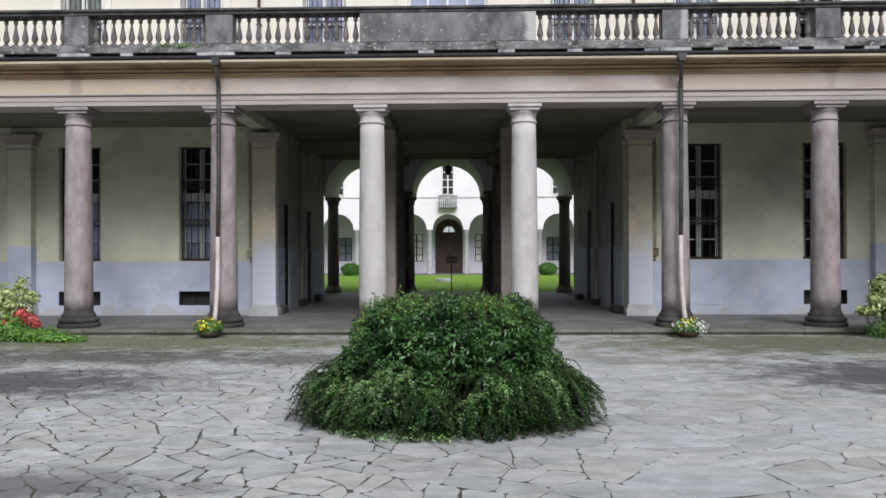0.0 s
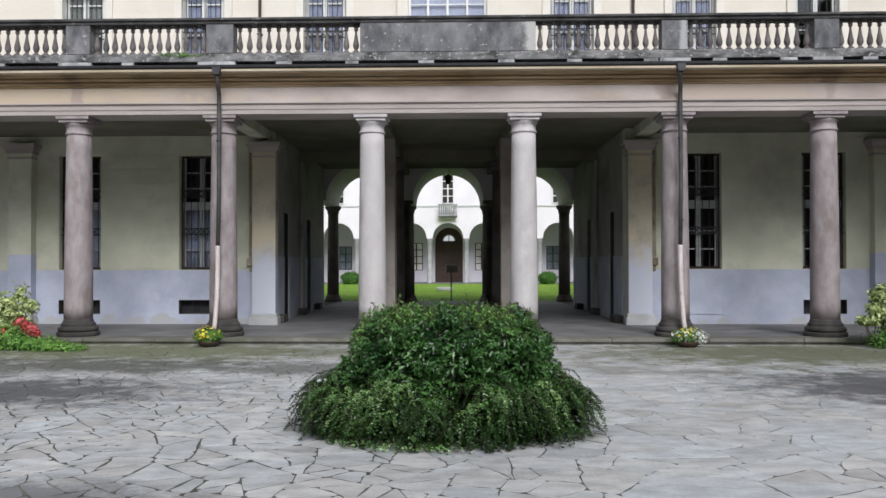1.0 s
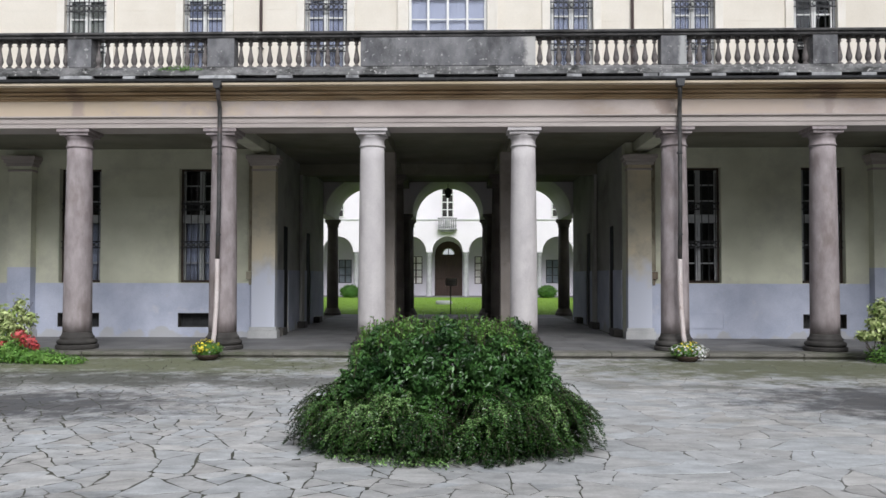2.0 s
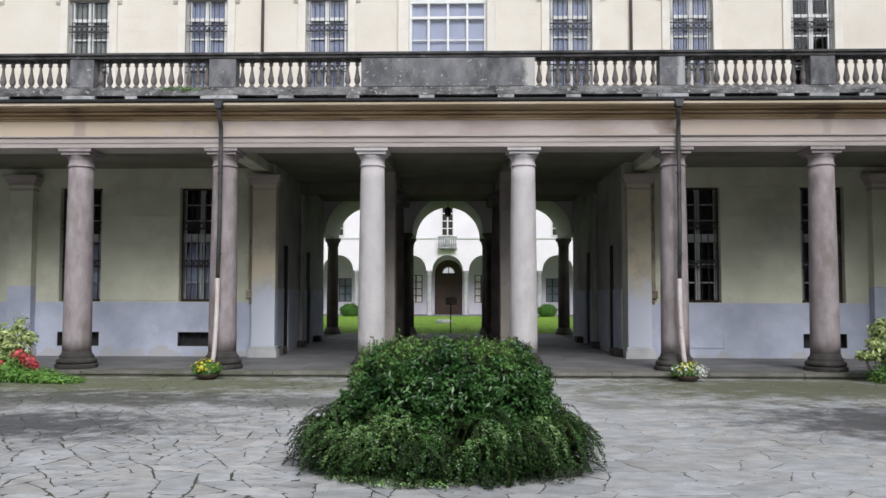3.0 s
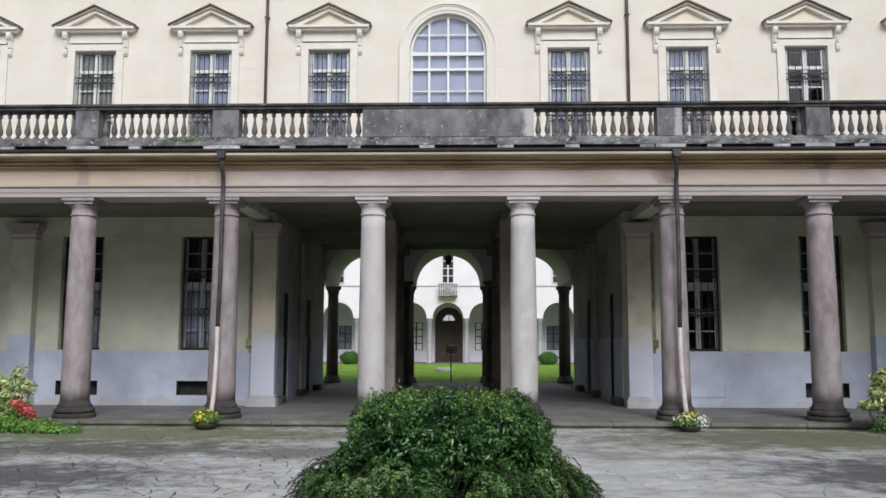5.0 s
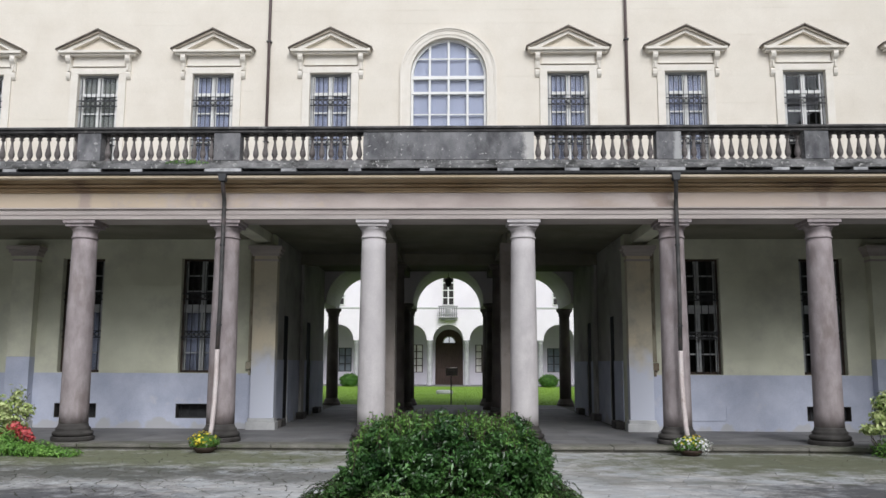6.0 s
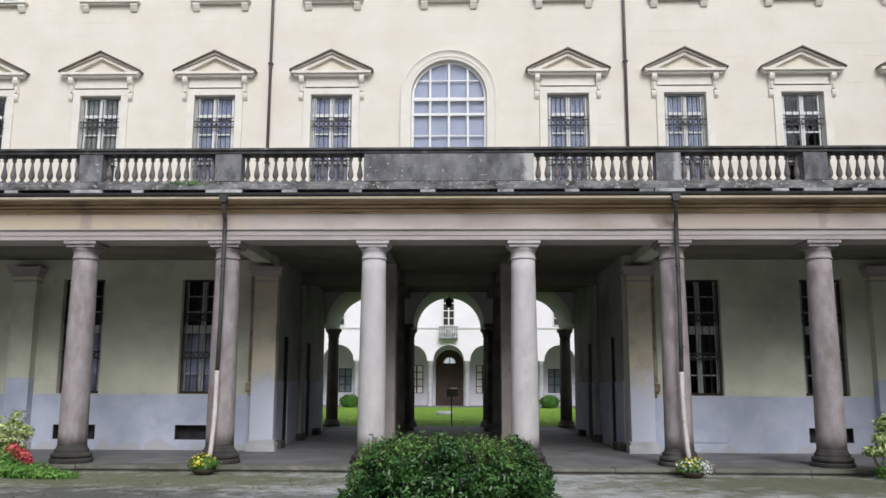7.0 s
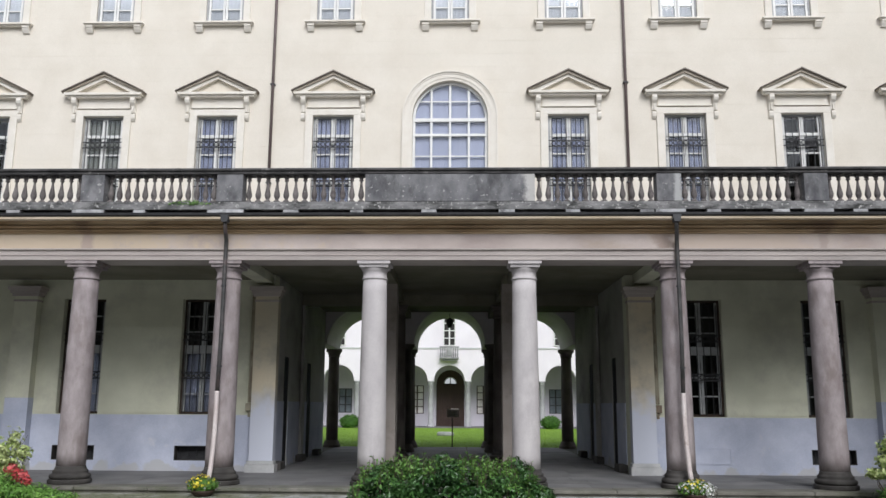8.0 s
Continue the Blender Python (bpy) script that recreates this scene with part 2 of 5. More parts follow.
BLOCK = mat("patchy_bearing_stone", (0.22, 0.22, 0.225), (0.46, 0.46, 0.46), 5, 0.9, 0.2, 60, rand=0.3, stain=(0.10, 0.10, 0.10), stain_scale=3)
METAL_DARK = mat("dark_painted_metal", (0.035, 0.037, 0.04), (0.06, 0.06, 0.062), 4, 0.5, 0.05, 80)
PIPE_BROWN = mat("brown_painted_pipe", (0.085, 0.06, 0.055), (0.12, 0.09, 0.085), 4, 0.5, 0.05, 80)
PIPE_DARK = mat("greenish_black_pipe_paint", (0.04, 0.042, 0.04), (0.085, 0.08, 0.078), 5, 0.5, 0.08, 60, stain=(0.13, 0.10, 0.095), stain_scale=3, stain_lo=0.52, stain_hi=0.7)
PIPE_WHITE = mat("chalky_white_pipe", (0.55, 0.47, 0.45), (0.66, 0.60, 0.58), 5, 0.7, 0.1, 60, stain=(0.34, 0.26, 0.22), stain_scale=4, stain_lo=0.6, stain_hi=0.7)
WHITE_PAINT = mat("white_window_paint", (0.66, 0.66, 0.64), (0.76, 0.75, 0.72), 6, 0.55, 0.05, 80)
OLD_FRAME = mat("dingy_and_edge_shade_paint", (0.28, 0.285, 0.287), (0.38, 0.385, 0.382), 6, 0.6, 0.05, 80)
IRON = mat("black_iron", (0.02, 0.02, 0.022), (0.035, 0.035, 0.036), 8, 0.55, 0.05, 80)
CURTAIN = mat("pale_lavender_curtain", (0.35, 0.375, 0.49), (0.43, 0.455, 0.575), 2.5, 0.95, 0.1, 40, stretch=(6, 1, 0.6))
CURTAIN_BLUE = mat("blue_grey_curtain", (0.21, 0.235, 0.34), (0.33, 0.35, 0.46), 2.5, 0.95, 0.1, 40, stretch=(6, 1, 0.6))
# white sheet gives the upper panes the brightness of reflected sky
SHEET_SKY_WHITE = mat("white_sky_reflection_sheet", (0.84, 0.86, 0.90), (0.88, 0.90, 0.93), 2.5, 0.95, 0.1, 40, stretch=(6, 1, 0.6))
INTERIOR_GREY = mat("greenish_grey_interior_sheet", (0.16, 0.17, 0.145), (0.23, 0.235, 0.21), 2.5, 0.95, 0.1, 40, stretch=(4, 1, 0.6))
# near-black colour stands in for unlit interiors
ROOM = mat("near_black_interior", (0.028, 0.025, 0.024), (0.042, 0.038, 0.036), 1, 0.9, 0.05, 40)
GLASS = glass_mat("window_glass", (0.95, 0.96, 0.97))
DOORWAY_BLACK = mat("doorway_black", (0.018, 0.018, 0.022), (0.03, 0.03, 0.036), 3, 0.85, 0.1, 40, spec=0.08)
DARK_WOOD = mat("dark_stained_wood", (0.035, 0.02, 0.015), (0.07, 0.042, 0.032), 3, 0.5, 0.1, 40, stretch=(6, 6, 0.6))
WHITEWASH = mat("whitewashed_wall", (0.755, 0.705, 0.745), (0.815, 0.765, 0.805), 0.8, 0.9, 0.05, 60)
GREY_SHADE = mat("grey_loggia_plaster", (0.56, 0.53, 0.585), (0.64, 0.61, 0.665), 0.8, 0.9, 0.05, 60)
FLOOR_STONE = mat("worn_portico_flag", (0.123, 0.123, 0.126), (0.188, 0.184, 0.182), 1.4, 0.75, 0.15, 60, rand=0.12, stain=(0.15, 0.145, 0.14), stain_scale=0.9, stain_lo=0.52, stain_hi=0.7)
# kerb tone holds moss and the shade of its upright face
KERB = mat("mossy_shade_toned_kerb", (0.125, 0.12, 0.10), (0.20, 0.19, 0.165), 2.5, 0.85, 0.2, 60, rand=0.15, stain=(0.11, 0.115, 0.08), stain_scale=2.0, stain_lo=0.5, stain_hi=0.66)
PATCHES = ((-5.4, 10.3, 2.5, 1.3, (0.055, 0.055, 0.06)), (6.2, 10.9, 2.3, 1.7, (0.052, 0.052, 0.057)), (-5.4, 15.0, 4.4, 1.9, (0.125, 0.135, 0.06)), (6.3, 14.8, 4.4, 2.0, (0.105, 0.112, 0.05)), (-5.6, 12.9, 3.2, 1.0, (0.085, 0.087, 0.072)),
           (-2.9, 5.75, 1.3, 0.4, (0.14, 0.14, 0.145)), (-1.9, 12.6, 2.0, 0.8, (0.14, 0.14, 0.13)))
FLAG = mat("luserna_flagstone", (0.345, 0.345, 0.342), (0.52, 0.52, 0.515), 5.5, 0.6, 0.5, 30, rand=0.14, hue=0.03, speck=(0.29, 0.285, 0.27), speck_lo=0.66, stretch=(0.7, 1.2, 1), spec=0.4, bump_dist=0.012,
           stain=(0.125, 0.125, 0.115), stain_scale=0.42, stain_lo=0.56, stain_hi=0.74, patches=PATCHES)
FLAG_FAR = mat("mossy_flagstone", (0.34, 0.34, 0.336), (0.51, 0.51, 0.504), 5.0, 0.65, 0.5, 30, island=0.14, hue=0.03, speck=(0.28, 0.275, 0.255), speck_lo=0.66, stretch=(0.7, 1.2, 1), bump_dist=0.012,
               stain=(0.115, 0.115, 0.085), stain_scale=0.38, stain_lo=0.54, stain_hi=0.72, patches=PATCHES)
BED = mat("earthy_joint_bed", (0.045, 0.046, 0.035), (0.10, 0.10, 0.075), 0.9, 0.95, 0.4, 40, stain=(0.19, 0.185, 0.165), stain_scale=0.6, stain_lo=0.55, stain_hi=0.68,
          patches=((4.2, 10.5, 4.2, 5.0, (0.22, 0.217, 0.205)),))
GRASS = mat("mown_lawn", (0.13, 0.245, 0.018), (0.20, 0.335, 0.03), 0.8, 0.9, 0.5, 40, bump_dist=0.03)
BLADE = mat("grass_blade", (0.15, 0.26, 0.022), (0.24, 0.37, 0.04), 1.5, 0.7, 0, 30, island=0.3)
LEAF_DARK = mat("glossy_dark_leaf", (0.018, 0.06, 0.014), (0.082, 0.185, 0.045), 3.5, 0.3, 0, 25, island=0.55, translucent=0.15, spec=0.4)
LEAF_FRESH = mat("fresh_green_leaf", (0.10, 0.22, 0.04), (0.17, 0.32, 0.07), 4, 0.45, 0, 25, island=0.35, translucent=0.25)
# three trailing greens put inner shade and top light into the leaf colour
LEAF_TRAIL = mat("shade_dark_trailing_leaf", (0.007, 0.024, 0.004), (0.026, 0.064, 0.012), 3.0, 0.34, 0, 25, island=0.5, translucent=0.1, spec=0.36)
LEAF_MID = mat("mid_green_trailing_leaf", (0.026, 0.075, 0.013), (0.072, 0.155, 0.036), 3.0, 0.22, 0, 25, island=0.55, translucent=0.15, spec=0.6)
LEAF_LIGHT = mat("light_trailing_leaf", (0.10, 0.21, 0.055), (0.25, 0.39, 0.14), 3.0, 0.22, 0, 25, island=0.5, translucent=0.2, spec=0.6)
LEAF_HEDGE = mat("clipped_hedge_leaf", (0.05, 0.14, 0.02), (0.12, 0.255, 0.04), 4, 0.5, 0, 25, island=0.3, translucent=0.2)
LEAF_YELLOW = mat("variegated_leaf", (0.24, 0.34, 0.08), (0.62, 0.66, 0.34), 9, 0.5, 0, 25, island=0.4, translucent=0.25)
LEAF_LIME = mat("lime_groundcover_leaf", (0.11, 0.27, 0.045), (0.26, 0.46, 0.10), 6, 0.5, 0, 25, island=0.35, translucent=0.25)
TWIG = mat("brown_twig", (0.05, 0.035, 0.025), (0.09, 0.065, 0.05), 8, 0.8, 0.1, 60)
PETAL_RED = mat("red_petal", (0.50, 0.06, 0.07), (0.66, 0.15, 0.14), 8, 0.5, 0, 25, island=0.3, translucent=0.2)
PETAL_YELLOW = mat("yellow_petal", (0.74, 0.60, 0.03), (0.85, 0.72, 0.08), 8, 0.5, 0, 25, island=0.25, translucent=0.2)
PETAL_WHITE = mat("white_petal", (0.7, 0.7, 0.66), (0.8, 0.8, 0.78), 8, 0.5, 0, 25, island=0.15, translucent=0.2)
BOWL = mat("dark_brown_bowl", (0.03, 0.02, 0.014), (0.055, 0.035, 0.025), 6, 0.7, 0.1, 60)
PANE_BLUE = mat("blue_grey_pane", (0.13, 0.155, 0.185), (0.22, 0.25, 0.28), 2, 0.3, 0, 30)
# pale pane colour takes the place of a bright reflection
PANE_BRIGHT = mat("pale_reflection_pane", (0.62, 0.58, 0.54), (0.9, 0.87, 0.84), 1.8, 0.4, 0, 30)
SIGN_DARK = mat("dull_brown_sign_panel", (0.42, 0.36, 0.345), (0.54, 0.475, 0.455), 6, 0.5, 0.05, 60)


# ---- mesh helpers ----
def thing(name, label="", category="", loc=(0, 0, 0), group="", kind=""):
    ob = new(name)
    ob.location = loc
    ob.empty_display_size = 0.2
    return tagged(ob, label, category, group, kind)


def mesh_of(name, bm, material):
    bmesh.ops.recalc_face_normals(bm, faces=bm.faces)
    me = bpy.data.meshes.new(name)
    bm.to_mesh(me)
    bm.free()
    me.materials.append(material)
    return me


def part(name, bm, material, parent=None, label="", smooth=False):
    me = mesh_of(name, bm, material)
    if smooth:
        me.polygons.foreach_set("use_smooth", [True] * len(me.polygons))
    ob = new(name, me)
    ob.parent = parent
    return tagged(ob, label)


def shared(name, me, parent, loc, rz=0.0):
    ob = new(name, me)
    ob.parent = parent
    ob.matrix_basis = pose(*loc, 0, 0, rz)
    return ob


def B():
    return bmesh.new()


def box(bm, x0, x1, y0, y1, z0, z1, bev=0.0):
    v = [bm.verts.new(p) for p in ((x0, y0, z0), (x1, y0, z0), (x1, y1, z0), (x0, y1, z0), (x0, y0, z1), (x1, y0, z1), (x1, y1, z1), (x0, y1, z1))]
    f = [bm.faces.new([v[i] for i in q]) for q in ((3, 2, 1, 0), (4, 5, 6, 7), (0, 1, 5, 4), (1, 2, 6, 5), (2, 3, 7, 6), (3, 0, 4, 7))]
    if bev:
        bmesh.ops.bevel(bm, geom=list({e for q in f for e in q.edges}), offset=bev, segments=2, affect="EDGES", profile=0.6)
    return bm


def lathe(bm, profile, seg=24, cx=0.0, cy=0.0):
    rings = [[bm.verts.new((cx + r * math.cos(2 * math.pi * i / seg), cy + r * math.sin(2 * math.pi * i / seg), z)) for i in range(seg)] for r, z in profile]
    for a, b in zip(rings, rings[1:]):
        for i in range(seg):
            bm.faces.new((a[i], a[(i + 1) % seg], b[(i + 1) % seg], b[i]))
    bm.faces.new(rings[0][::-1])
    bm.faces.new(rings[-1])
    return bm


def prism(bm, poly, a, b, axis="y"):
    """A closed outline pushed from a to b: (x, z) along y, (y, z) along x, (x, y) along z."""
    def at(p, s):
        return {"y": (p[0], s, p[1]), "x": (s, p[0], p[1]), "z": (p[0], p[1], s)}[axis]
    u, w = [bm.verts.new(at(p, a)) for p in poly], [bm.verts.new(at(p, b)) for p in poly]
    bm.faces.new(u[::-1])
    bm.faces.new(w)
    for i in range(len(poly)):
        j = (i + 1) % len(poly)
        bm.faces.new((u[i], u[j], w[j], w[i]))
    return bm


def tube(bm, pts, r, seg=10, taper=1.0):
    pts = [Vector(p) for p in pts]
    rings = []
    for k, p in enumerate(pts):
        d = (pts[min(k + 1, len(pts) - 1)] - pts[max(k - 1, 0)]).normalized()
        s = d.cross(Vector((0.31, 0.9, 0.17))).normalized()
        t = d.cross(s)
        rr = r * (1 + (taper - 1) * k / max(1, len(pts) - 1))
        rings.append([bm.verts.new(p + rr * (math.cos(2 * math.pi * i / seg) * s + math.sin(2 * math.pi * i / seg) * t)) for i in range(seg)])
    for a, b in zip(rings, rings[1:]):
        for i in range(seg):
            bm.faces.new((a[i], a[(i + 1) % seg], b[(i + 1) % seg], b[i]))
    bm.faces.new(rings[0][::-1])
    bm.faces.new(rings[-1])
    return bm


def pierced(bm, x0, x1, z0, z1, y0, y1, holes):
    """A wall in the xz plane, y0 to y1 thick, with rectangular holes (xa, xb, za, zb)."""
    xs = sorted({x0, x1, *(h[0] for h in holes), *(h[1] for h in holes)})
    xs = [x for x in xs if x0 <= x <= x1]
    for xa, xb in zip(xs, xs[1:]):
        mid = (xa + xb) / 2
        cuts = sorted((h[2], h[3]) for h in holes if h[0] < mid < h[1])
        z = z0
        for za, zb in [*cuts, (z1, z1)]:
            if min(za, z1) - z > 1e-4:
                box(bm, xa, xb, y0, y1, z, min(za, z1))
            z = max(z, zb)
            if z >= z1:
                break
    return bm


def arcade(bm, x0, x1, z0, z1, y0, y1, arches, seg=28):
    """A wall y0 to y1 whose underside, at z0, rises in round arches (cx, r, springing)."""
    cuts = [(x0, z0)]
    for cx, r, zs in sorted(arches):
        cuts.append((cx - r, z0))
        for i in range(seg + 1):
            a = math.pi * (1 - i / seg)
            cuts.append((cx + r * math.cos(a), zs + r * math.sin(a)))
        cuts.append((cx + r, z0))
    cuts.append((x1, z0))
    low = [(bm.verts.new((x, y0, z)), bm.verts.new((x, y1, z))) for x, z in cuts]
    top = [(bm.verts.new((x, y0, z1)), bm.verts.new((x, y1, z1))) for x, z in cuts]
    for i in range(len(cuts) - 1):
        if abs(cuts[i][0] - cuts[i + 1][0]) < 1e-6 and abs(cuts[i][1] - cuts[i + 1][1]) < 1e-6:
            continue
        bm.faces.new((low[i][0], low[i + 1][0], low[i + 1][1], low[i][1]))
        if abs(cuts[i][0] - cuts[i + 1][0]) > 1e-6:
            bm.faces.new((low[i][0], low[i + 1][0], top[i + 1][0], top[i][0]))
            bm.faces.new((low[i][1], low[i + 1][1], top[i + 1][1], top[i][1]))
            bm.faces.new((top[i][0], top[i + 1][0], top[i + 1][1], top[i][1]))
    for k in (0, -1):
        bm.faces.new((low[k][0], low[k][1], top[k][1], top[k][0]))
    return bm


def ring_arch(bm, cx, zs, r0, r1, y0, y1, seg=28):
    """A half-round band r0 to r1 wide over the springing zs."""
    for i in range(seg):
        a, b = math.pi * i / seg, math.pi * (i + 1) / seg
        prism(bm, [(cx + r * math.cos(t), zs + r * math.sin(t)) for r, t in ((r0, a), (r1, a), (r1, b), (r0, b))], y0, y1)
    return bm


SKEW = -0.0197


def axis(y):
    """The passage and the far court lie slightly out of square with the front."""
    return SKEW * (y - 16.85)


def skewed(bm):
    for v in bm.verts:
        v.co.x += axis(v.co.y)
    return bm


def leaf_mesh(name, pos, nrm, size, material, rng, aspect=0.5, droop=0.0, dirs=None, spread=0.55):
    """Many folded leaves: two triangles about a midrib, at pos, facing roughly nrm."""
    n = len(pos)
    nrm = nrm + rng.normal(0, spread, (n, 3))
    nrm /= np.linalg.norm(nrm, axis=1)[:, None]
    d = rng.normal(0, 1, (n, 3)) if dirs is None else dirs + rng.normal(0, 0.25, (n, 3))
    d[:, 2] -= droop
    d -= nrm * (d * nrm).sum(1)[:, None]
    d /= np.linalg.norm(d, axis=1)[:, None] + 1e-9
    s = np.cross(nrm, d)
    ln = (size * rng.uniform(0.65, 1.3, n))[:, None]
    wd = ln * aspect * 0.5
    v = np.empty((n, 4, 3))
    v[:, 0] = pos
    v[:, 1] = pos + d * ln * 0.5 + s * wd + nrm * wd * 0.4
    v[:, 2] = pos + d * ln
    v[:, 3] = pos + d * ln * 0.5 - s * wd + nrm * wd * 0.4
    k = np.arange(n)[:, None] * 4
    tri = np.concatenate([k + [0, 1, 2], k + [0, 2, 3]], 1).reshape(-1, 3)
    me = bpy.data.meshes.new(name)
    me.vertices.add(n * 4)
    me.vertices.foreach_set("co", v.ravel())
    me.loops.add(len(tri) * 3)
    me.loops.foreach_set("vertex_index", tri.ravel().astype(np.int32))
    me.polygons.add(len(tri))
    me.polygons.foreach_set("loop_start", np.arange(0, len(tri) * 3, 3, dtype=np.int32))
    me.update(calc_edges=True)
    me.materials.append(material)
    return me


# ---- ground ----
gb = B()
vs = [gb.verts.new(p) for p in ((-600, -600, -0.0025), (600, -600, -0.0025), (600, 600, -0.0025), (-600, 600, -0.0025))]
gb.faces.new(vs)
ground = tagged(part("ground", gb, BED), "mossy earth and mortar bed between paving stones", "ground", kind="structure")

# unseen walls added to block low sky and dim the portico
CLOSING = (("wall_back", (-26.4, 26.4, -16.5, -16.0, -0.1, 13.0)), ("wall_side_west", (-26.5, -26.0, -16.0, 20.4, -0.1, 13.0)), ("wall_side_east", (16.05, 16.5, -16.0, 19.9, -0.1, 13.0)),
           ("wall_wing_west", (-26.0, -16.2, 20.0, 20.4, -0.1, 13.0)), ("wall_wing_east", (16.2, 26.0, 20.0, 20.4, -0.1, 13.0)))
for nm, args in CLOSING:
    tagged(part(nm, box(B(), *args), UNSEEN_WALL), "unseen plain wall added to close the front court and dim its light", "wall", kind="structure")
for nm, args in (("wall_court_west", (-20.3, -20.0, 32.0, 64.0, -0.1, 11.0)), ("wall_court_east", (18.0, 18.3, 32.0, 64.0, -0.1, 11.0))):
    tagged(part(nm, box(B(), *args), WHITEWASH), "plain whitewashed wall closing the inner court", "wall", kind="structure")
FLOOR_Z = 0.12
COLS = [-13.55, -10.55, -7.54, -4.56, -1.53, 1.53, 4.55, 7.51, 10.5, 13.5]
fl = B()
box(fl, -16, 16, 16.75, 32.0, -0.4, FLOOR_Z - 0.012)
portico_floor = tagged(part("floor", fl, BED), "grey worn stone floor of the portico and passage", "floor", kind="structure")


# ---- front wall ----
WIN_X = [-14.82, -11.88, -8.93, -6.0, -3.03, 2.92, 5.83, 8.73, 11.64, 14.56]
LOW_X = [-14.9, -11.95, -9.0, -6.06, 5.94, 8.86, 11.8, 14.7]
SILL_X = [-14.73, -11.8, -8.85, -5.96, -3.05, -0.07, 2.86, 5.78, 8.67, 11.6, 14.5]
ARCH_X, ARCH_R, ARCH_Z = -0.065, 0.955, 8.86
FW = 20.0
low_holes = [(x - 0.51, x + 0.51, 1.43, 4.2) for x in LOW_X] + [(x - 0.51, x + 0.51, 0.36, 0.70) for x in LOW_X if abs(x - 5.94) > 0.1]
wall = thing("wall_front", "cream plastered front wall with windows on three storeys", "wall", kind="structure")
for sx in (-1, 1):
    a, b = sorted((sx * 16, sx * 4.26 + SKEW * 3.4))
    part("lower_wall", pierced(B(), a, b, 0.05, 5.0, FW, FW + 0.45, [h for h in low_holes if a < h[0] < b]), PORTICO_YELLOW, wall)
up_holes = [(x - 0.52, x + 0.52, 6.0, 8.9) for x in WIN_X] + [(x - 0.49, x + 0.49, 11.44, 13.34) for x in SILL_X]
part("upper_wall", pierced(B(), -16, 16, 5.0, 15.5, FW, FW + 0.45, up_holes + [(ARCH_X - ARCH_R, ARCH_X + ARCH_R, 5.6, ARCH_Z + ARCH_R + 0.02)]), CREAM, wall)
part("arch_head", arcade(B(), ARCH_X - ARCH_R, ARCH_X + ARCH_R, ARCH_Z - 0.001, ARCH_Z + ARCH_R + 0.02, FW + 0.001, FW + 0.449, [(ARCH_X, ARCH_R - 0.001, ARCH_Z)]), CREAM, wall)

# shallow plaster courses with sunk joints
COURSE = 0.352
for k in range(28):
    z0, z1 = 5.62 + k * COURSE, 5.62 + (k + 1) * COURSE - 0.003
    holes = [(x - 0.72, x + 0.72, 5.9, 9.12) for x in WIN_X] + [(x - 0.68, x + 0.68, 11.3, 13.6) for x in SILL_X]
    holes += [(x - 0.9, x + 0.9, 9.12, 9.40) for x in WIN_X]
    r = ARCH_R + 0.26
    zm = (z0 + z1) / 2
    if zm < ARCH_Z + r:
        w = r if zm < ARCH_Z else math.sqrt(max(0.01, r * r - (zm - ARCH_Z) ** 2))
        holes.append((ARCH_X - w, ARCH_X + w, z0 - 1, z1 + 1))
    part("plaster_course", pierced(B(), -16, 16, z0, z1, FW - 0.0035, FW - 0.001, holes), CREAM, wall)
for sx in (-1, 1):
    for k in range(10):
        z0, z1 = 1.46 + k * 0.345, 1.46 + (k + 1) * 0.345 - 0.014
        a, b = sorted((sx * 16, sx * 4.9))
        part("plaster_course", pierced(B(), a, b, z0, z1, FW - 0.013, FW - 0.001, [(x - 0.52, x + 0.52, 1.3, 4.21) for x in LOW_X]), PORTICO_YELLOW, wall)
    part("dado", pierced(B(), *sorted((sx * 16, sx * 4.71)), 0.1, 1.42, FW - 0.022, FW - 0.001, low_holes), DADO, wall)
for x in (-10.35, -4.45, 4.47, 10.2):
    p = thing("pilaster", "plastered pilaster with moulded capital, ochre above and blue-grey below", "pilaster", (x, FW, FLOOR_Z - 0.02), "pilasters of the portico", "structure")
    if abs(x) < 5:
        part("shaft", box(B(), -0.28, 0.28, -0.26, 0.0, 0.28, 4.15, 0.01), OCHRE_WORN, p)
    else:
        part("shaft", box(B(), -0.28, 0.28, -0.26, 0.0, 1.7, 4.15, 0.01), PORTICO_YELLOW, p)
        part("lower_shaft", box(B(), -0.285, 0.285, -0.265, 0.0, 0.28, 1.7, 0.01), DADO, p)
    part("plinth", box(box(B(), -0.35, 0.35, -0.33, 0.0, 0.0, 0.2, 0.01), -0.32, 0.32, -0.3, 0.0, 0.2, 0.28, 0.015), PALE_STONE, p)
    cap = B()
    for w, z0, z1 in ((0.30, 4.0, 4.05), (0.33, 4.13, 4.2), (0.37, 4.2, 4.28), (0.41, 4.28, 4.37)):
        box(cap, -w, w, -w + 0.02, 0.0, z0, z1, 0.008)
    part("capital", cap, ARCHITRAVE, p)
    if abs(x) < 5:
        part("strip", box(B(), *((0.33, 0.42) if x in (-10.35, 4.47) else (-0.42, -0.33)), -0.035, 0.0, 1.62, 4.3, 0.01), CONDUIT, p, "stained brown conduit cover")
        cx = 0.375 if x > 0 else -0.375
        part("junction_box", box(box(B(), cx - 0.085, cx + 0.085, -0.09, 0.0, 1.42, 1.60, 0.012), cx - 0.03, cx + 0.03, -0.05, 0.0, 1.28, 1.42, 0.01), CONDUIT, p, "small rusty junction box")


